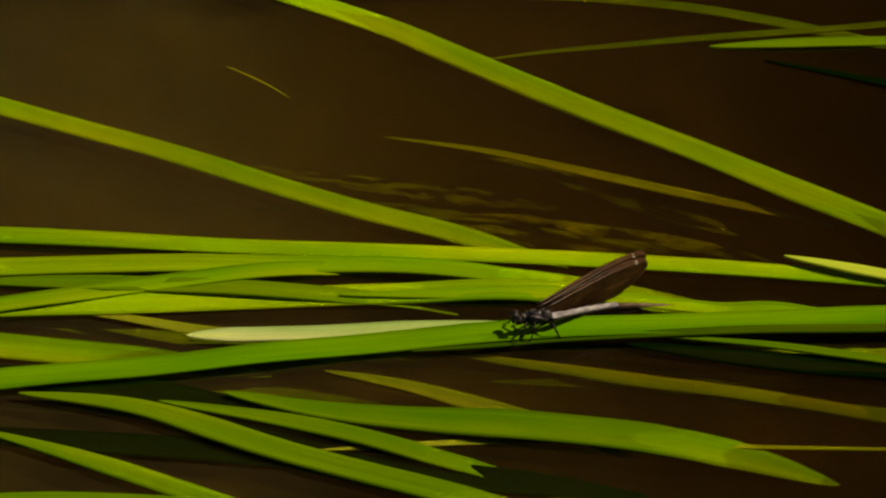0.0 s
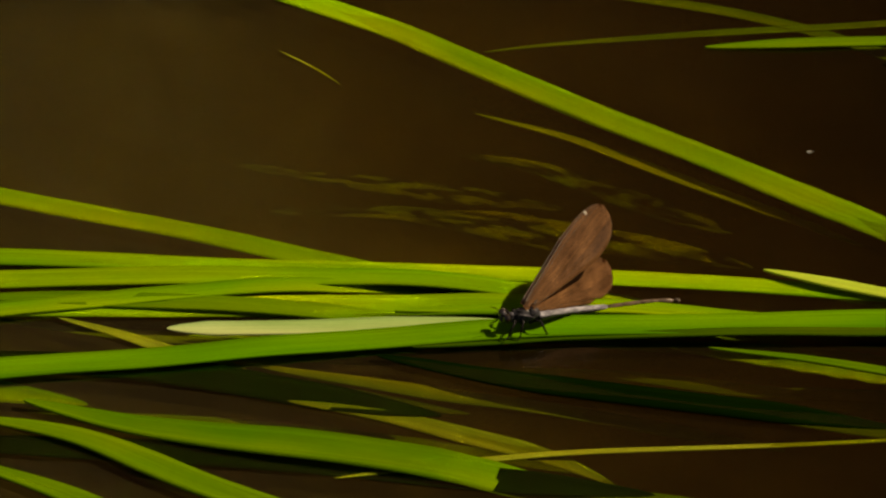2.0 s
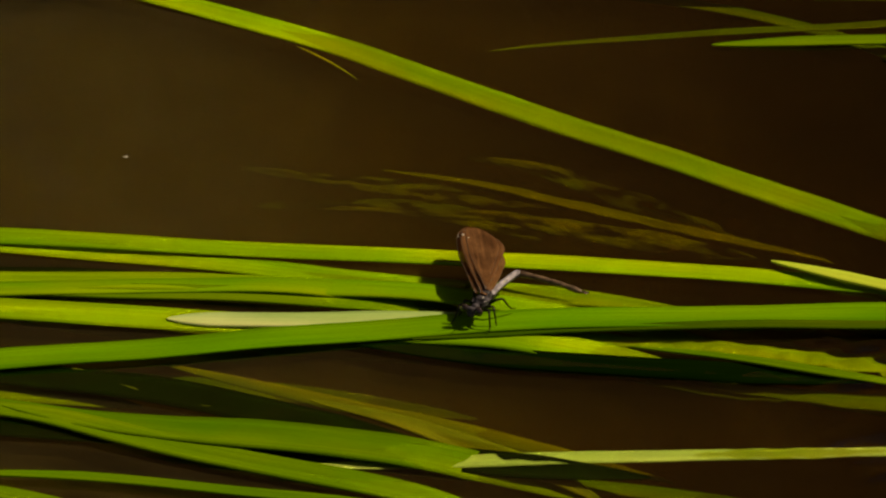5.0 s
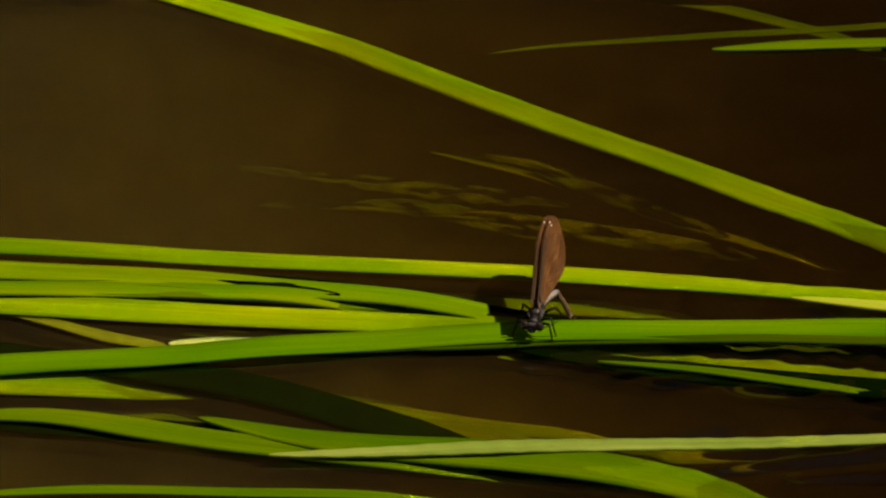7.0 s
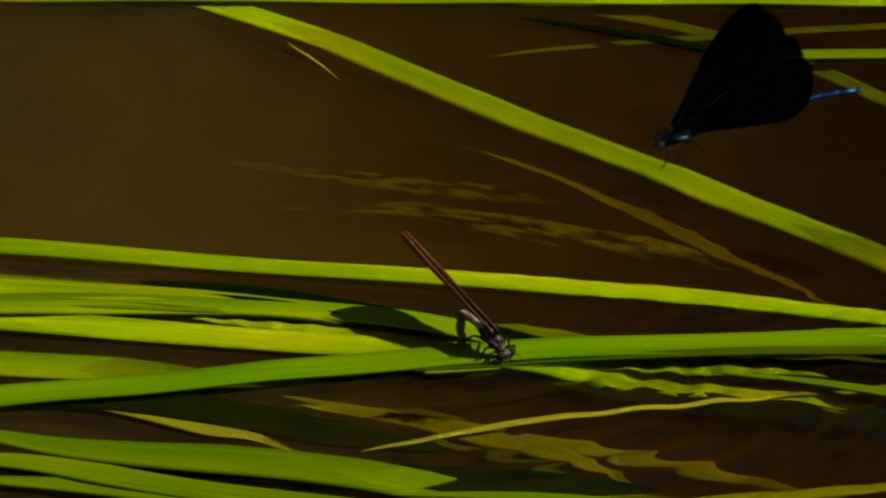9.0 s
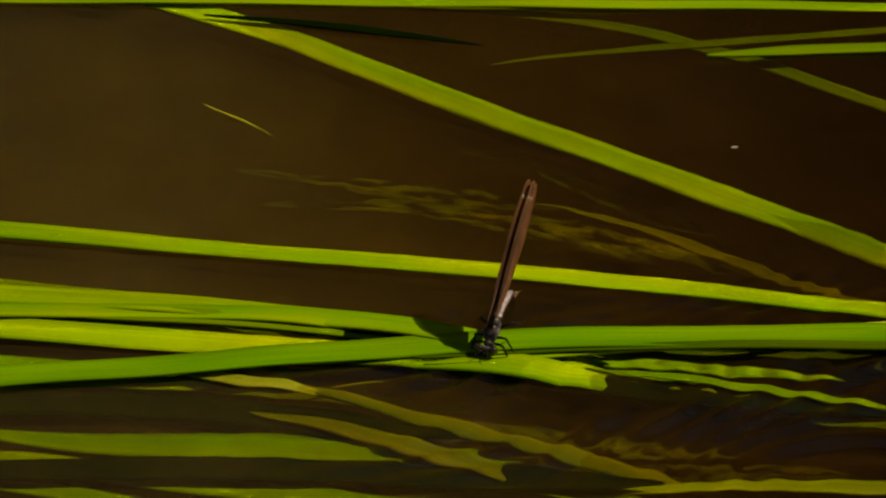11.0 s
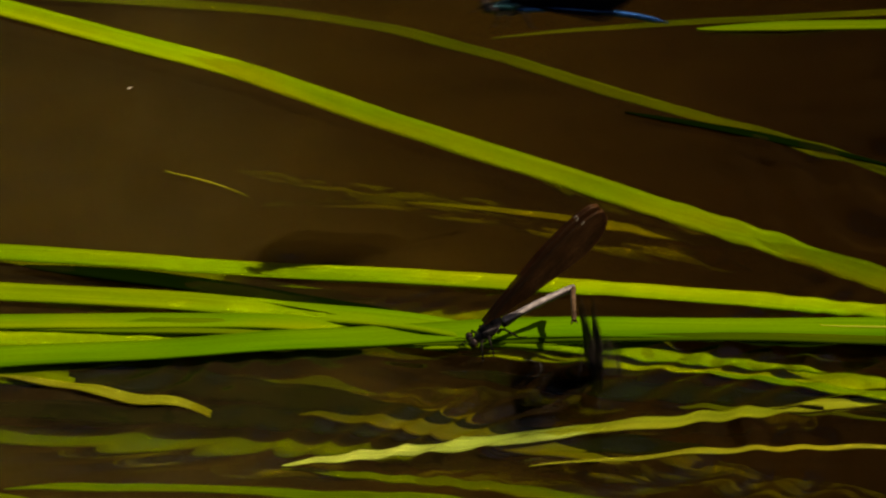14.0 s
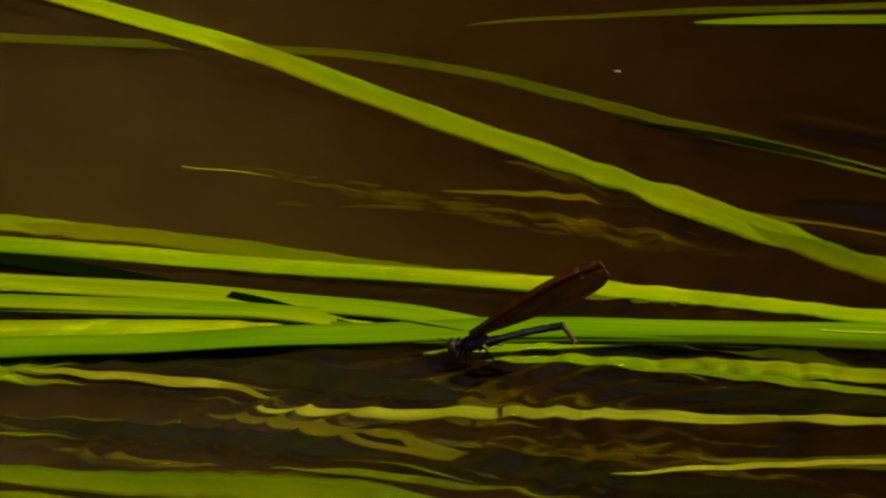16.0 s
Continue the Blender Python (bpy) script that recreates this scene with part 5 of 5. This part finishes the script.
SEED_ROWS = [[(0, 185.3, 56.3), (2, 82.8, 53.7), (3.7, -4.3, 52.1), (5.8, -111.6, 50.5), (16, -418.9, 48.9)],
    [(0, 487.4, 176.0), (11.3, 34.3, 161.7), (12.5, -13.3, 129.6), (13, -33.1, 116.0), (13.5, -52.8, 103.1), (16, -148.2, 44.1)],
    [(0, 1060.9, 76.5), (14, 213.8, 93.1), (15.5, 83.7, 97.7), (16, 40.2, 100.4)],
    [(0, 562.1, 44.1), (11, 66.0, 56.3), (12, -26.1, 57.6), (13, -118.4, 58.6), (16, -356.9, 60.2)]]
PERCH_ROWS = [(0, 20.2, -46.4, 4.4, 195, 6, 0), (0.5, 18.8, -45.8, 4.4, 195, 6, 0), (0.8, 19.6, -45.8, 4.4, 194, 6, 0), (1, 20, -45.8, 4.4, 193, 6, 0),
    (1.1, 19.6, -45.8, 4.4, 193, 6, 0), (1.2, 19.4, -45.8, 4.4, 193, 6, 0), (1.3, 19, -45.8, 4.4, 194, 6, 0), (1.5, 18.4, -45.5, 4.4, 195, 6, 0),
    (1.7, 17.8, -45.5, 4.4, 195, 6, 0), (1.8, 17.8, -45.5, 4.4, 196, 6, 0), (2, 17.6, -45.5, 4.4, 197, 6, 0), (2.5, 14.8, -42.4, 5.4, 215, 2, 0),
    (2.8, 11.1, -40.9, 5.4, 228, 0, 0), (3, 8.4, -40.9, 5.4, 236, -4, 0), (3.5, 7.8, -41.5, 5.4, 240, -6, 0), (6, 11.1, -39.2, 5.4, 240, -8, 0),
    (6.5, 14.8, -43.9, 5.4, 246, -10, 0), (7, 20.2, -46.6, 5.4, 256, -14, 0), (7.5, 22.2, -45.4, 5.4, 270, -22, 0), (8, 23.7, -47.7, 5.4, 278, -24, 0),
    (8.5, 18.7, -53, 5.4, 295, -26, 0), (9, 10.7, -57.9, 4.4, 315, -30, 0), (10.2, 10.7, -55.5, 4.4, 275, -34, 0), (11.5, 10.7, -54.8, 5.4, 235, -40, 0),
    (12, 10.2, -54.8, 5.4, 226, -38, 0), (12.5, 13.6, -56, 5.4, 215, -36, 0), (13, 12.4, -56, 5.4, 208, -34, 0), (13.5, 12.4, -52.4, 5.4, 204, -32, 0),
    (14, 10.1, -54.8, 5.4, 196, -28, 0), (14.5, 7.8, -56.1, 4.4, 186, -20, 0), (15, 7.4, -56.8, 3.4, 178, -10, 0), (15.5, 7, -56.8, 3.4, 178, -10, 0),
    (16, 6.5, -57.7, 3.4, 178, -10, 0)]
# seconds; turn and lift of the wings, their twist, opening of the left and the right pair; turn and lift of the abdomen and of its end
POSTURE = [(0, 33, 6, -19, 2, 2, 28, -4, -33, 8), (0.5, 43, 9, -1, 3, 3, 21, 3, -5, -21), (0.8, 41, 9, 22, 20, 4, 23, -3, 5, -15),
    (1, 37, 10, 12, 8, 4, 24, -5, 11, -14), (1.1, 55, 14, 51, 14, 4, 23, -5, 11, -11), (1.2, 41, 10, 20, 5, 4, 24, -4, 7, -6),
    (1.3, 55, 16, 54, 14, 4, 24, -4, 3, -1), (1.5, 45, 12, 41, 5, 4, 29, -5, -31, 16), (1.7, 52, 21, 54, 12, 4, 27, -5, -30, 16),
    (1.8, 39, 11, 31, 5, 4, 26, -6, -29, 17), (2, 44, 22, 49, 8, 4, 24, -6, -28, 18), (2.5, 13, 32, 41, 12, 4, 11, -6, -58, 1),
    (2.8, 19, 18, 40, 6, 8, 4, -9, -65, -2), (3, 31, -0, 62, 6, 16, 10, -12, -90, -8), (3.5, 30, -6, 66, 6, 18, 12, -15, -112, -1),
    (6, 37, -6, 66, 6, 18, 12, -16, -84, -6), (6.5, 26, -6, 48, 5, 14, 8, -25, -119, -10), (7, 7, -5, 25, 4, 4, 3, -30, -157, -5),
    (7.5, 4, -16, 19, 3, 3, -1, -31, -3, -8), (8, -7, -19, -21, 6, 4, -6, -34, 2, -7), (8.5, -9, -18, 1, 5, 4, -11, -37, -6, -12),
    (9, -8, -10, 39, 3, 3, -40, -38, -22, -15), (10.2, 1, -15, -1, 3, 3, -6, -44, -2, -18), (11.5, 6, 10, -13, 3, 3, 36, -47, 9, -13),
    (12, 13, 2, -4, 2, 2, 45, -44, -157, -7), (12.5, 7, 9, -13, 2, 2, 37, -41, -152, -5), (13, 13, 13, -16, 2, 2, 10, -25, -127, 5),
    (13.5, -6, 20, -18, 2, 2, 24, -26, -139, -12), (14, -6, 19, -22, 3, 3, 26, -19, -131, -2), (14.5, -15, 16, -34, 3, 3, -35, 9, -30, -1),
    (15, -16, 19, -44, 3, 3, -30, 14, -44, 6), (15.5, -16, 24, -44, 3, 3, -28, 14, -48, 6), (16, -14, 26, -44, 3, 3, -27, 15, -49, 4)]

female, female_abdomen, female_end, female_wings = damselfly(
    "damselfly", "brown-winged female damselfly with grey body perched on a floating leaf",
    BRONZE, GREY_SKIN, TAIL_SKIN, BROWN_WING, 0.0360, 0.0092, 0.045, -0.0036, True)
suitor, suitor_abdomen, suitor_end, suitor_wings = damselfly(
    "damselfly", "metallic blue male damselfly with blue-black wings in flight",
    BLACK_SKIN, BLUE_SKIN, BLUE_SKIN, BLUE_WING, 0.0320, 0.0135, 0.047, -0.0030, False)
rival, rival_abdomen, rival_end, rival_wings = damselfly(
    "damselfly", "metallic blue male damselfly chasing another one in flight",
    BLACK_SKIN, BLUE_SKIN, BLUE_SKIN, BLUE_WING, 0.0320, 0.0135, 0.047, -0.0030, False)
passer, passer_abdomen, passer_end, passer_wings = damselfly(
    "damselfly", "dark-winged blackish damselfly darting past in flight",
    BLACK_LEG, BLACK_LEG, BLACK_LEG, BLUE_WING, 0.0320, 0.0110, 0.045, -0.0030, False)


def flier_rows(rows):
    return [(t, pose(x / 1000, y / 1000, z / 1000, roll, -pitch, yaw)) for t, x, y, z, yaw, pitch, roll in rows]


def beat(wings, spans, phase, strokes=()):
    """Beating wings, fore and hind pairs out of step; folded half open between the flights.
    strokes: seconds at which a stroke is held for a moment, its speed in degrees a second, then lift of fore and hind wing and spread, for the right and the left side."""
    for w, side, base, kind in wings:
        fore = kind == "forewing"
        lag = phase + (0.0 if fore else 0.5)
        rows = [(0.0, 63.0 if fore else 35.0, 60.0)]
        for a, b in spans:
            for k in range(round(a * 30), round(b * 30) + 1):
                t = k / 30
                if t <= rows[-1][0]:
                    continue
                f = 60 + 34 * math.sin(2 * math.pi * 7.0 * t + lag)
                lift = 18 + 0.75 * f - (0 if fore else 28)
                for when, speed, right, left in strokes:
                    hold = max(0.0, 1 - max(0.0, abs(t - when) - 0.02) / 0.15)
                    fl, hl, spread = left if side > 0 else right
                    lift += ((fl if fore else hl) - lift) * hold
                    f += (spread + speed * (t - when) - f) * hold
                rows.append((t, lift, f))
        if rows[-1][0] < 16:
            rows.append((16.0, 63.0 if fore else 35.0, 60.0))
        MOVES.append((w, [(t, wing_pose(base, side, lift, f)) for t, lift, f in rows]))


for k, rows in enumerate(SEED_ROWS):
    bm = bmesh.new()
    ball(bm, (0, 0, 0.0001), (0.00042 + 0.00006 * k, 0.00034, 0.00026), 10, 7)
    tube(bm, [Vector((0.0003, 0, 0.0001)), Vector((0.0009, 0.0003, 0.0002))], [0.00008, 0.00003], 5)
    seed = tagged(new("floating_seed", mesh_of("floating_seed", bm, SPOT)), "tiny pale seed drifting on the water", "seed", "seeds on the water")
    MOVES.append((seed, [(t, pose(x / 1000, y / 1000, 0, 0, 0, 20 * k)) for t, x, y in rows]))
MOVES.append((suitor, flier_rows(SUITOR_ROWS)))
MOVES.append((rival, flier_rows(RIVAL_ROWS)))
MOVES.append((passer, flier_rows(PASSER_ROWS)))
MOVES.append((female, flier_rows(PERCH_ROWS)))
beat(suitor_wings, [(0.5, 1.7), (2.6, 4.7), (8.0, 10.3), (13.3, 15.6)], -1.571,
     [(1.0, 150, (39, 17, 8), (28, 6, -12)), (1.5, 800, (152, 150, 95), (150, 146, 94)), (3.0, 150, (56, 26, 6), (50, 18, -14)), (3.5, 900, (80, 65, 95), (92, 80, 42)), (8.5, 1100, (80, 60, 25), (112, 92, 98)), (9.0, 100, (46, 24, 6), (38, 12, -14)),
      (14.5, 1500, (117, 100, 75), (160, 148, 82)), (15.0, 1300, (80, 60, 15), (130, 110, 108))])
beat(rival_wings, [(3.1, 4.6), (13.2, 15.4)], 0.3, [(3.5, 2000, (80, 60, 40), (100, 75, 60))])
beat(passer_wings, [(13.6, 14.7)], 1.1, [(14.0, 100, (28, 14, 8), (26, 12, -4))])


def folded_pose(base, turn, lift, twist):
    """A wing laid back: its axis by turn and lift, then twisted about that axis."""
    return (Matrix.Translation(base) @ Matrix.Rotation(radians(turn), 4, "Z") @ Matrix.Rotation(radians(lift), 4, "Y")
            @ Matrix.Rotation(radians(twist), 4, "X"))


HIND_LAG = {0.8: 12, 1: 12, 1.1: 16, 1.2: 8, 1.3: 16, 1.5: 13, 1.7: 18, 1.8: 12, 2: 22, 2.5: 5}      # degrees by which her hind wings trail
for w, side, base, kind in female_wings:
    MOVES.append((w, [(r[0], folded_pose(base, r[1] + side * 0.4, r[2] - (0 if kind == "forewing" else HIND_LAG.get(r[0], 2)), r[3] - side * (r[4] if side > 0 else r[5]))) for r in POSTURE]))
MOVES.append((female_abdomen, [(r[0], folded_pose((-0.0030, 0, -0.0002), r[6], r[7], 0)) for r in POSTURE]))
MOVES.append((female_end, [(r[0], folded_pose((-0.0204, 0, 0), r[8], r[9], 0)) for r in POSTURE]))


def motions():
    for thing, rows in MOVES:
        walk(thing, rows)


motions()
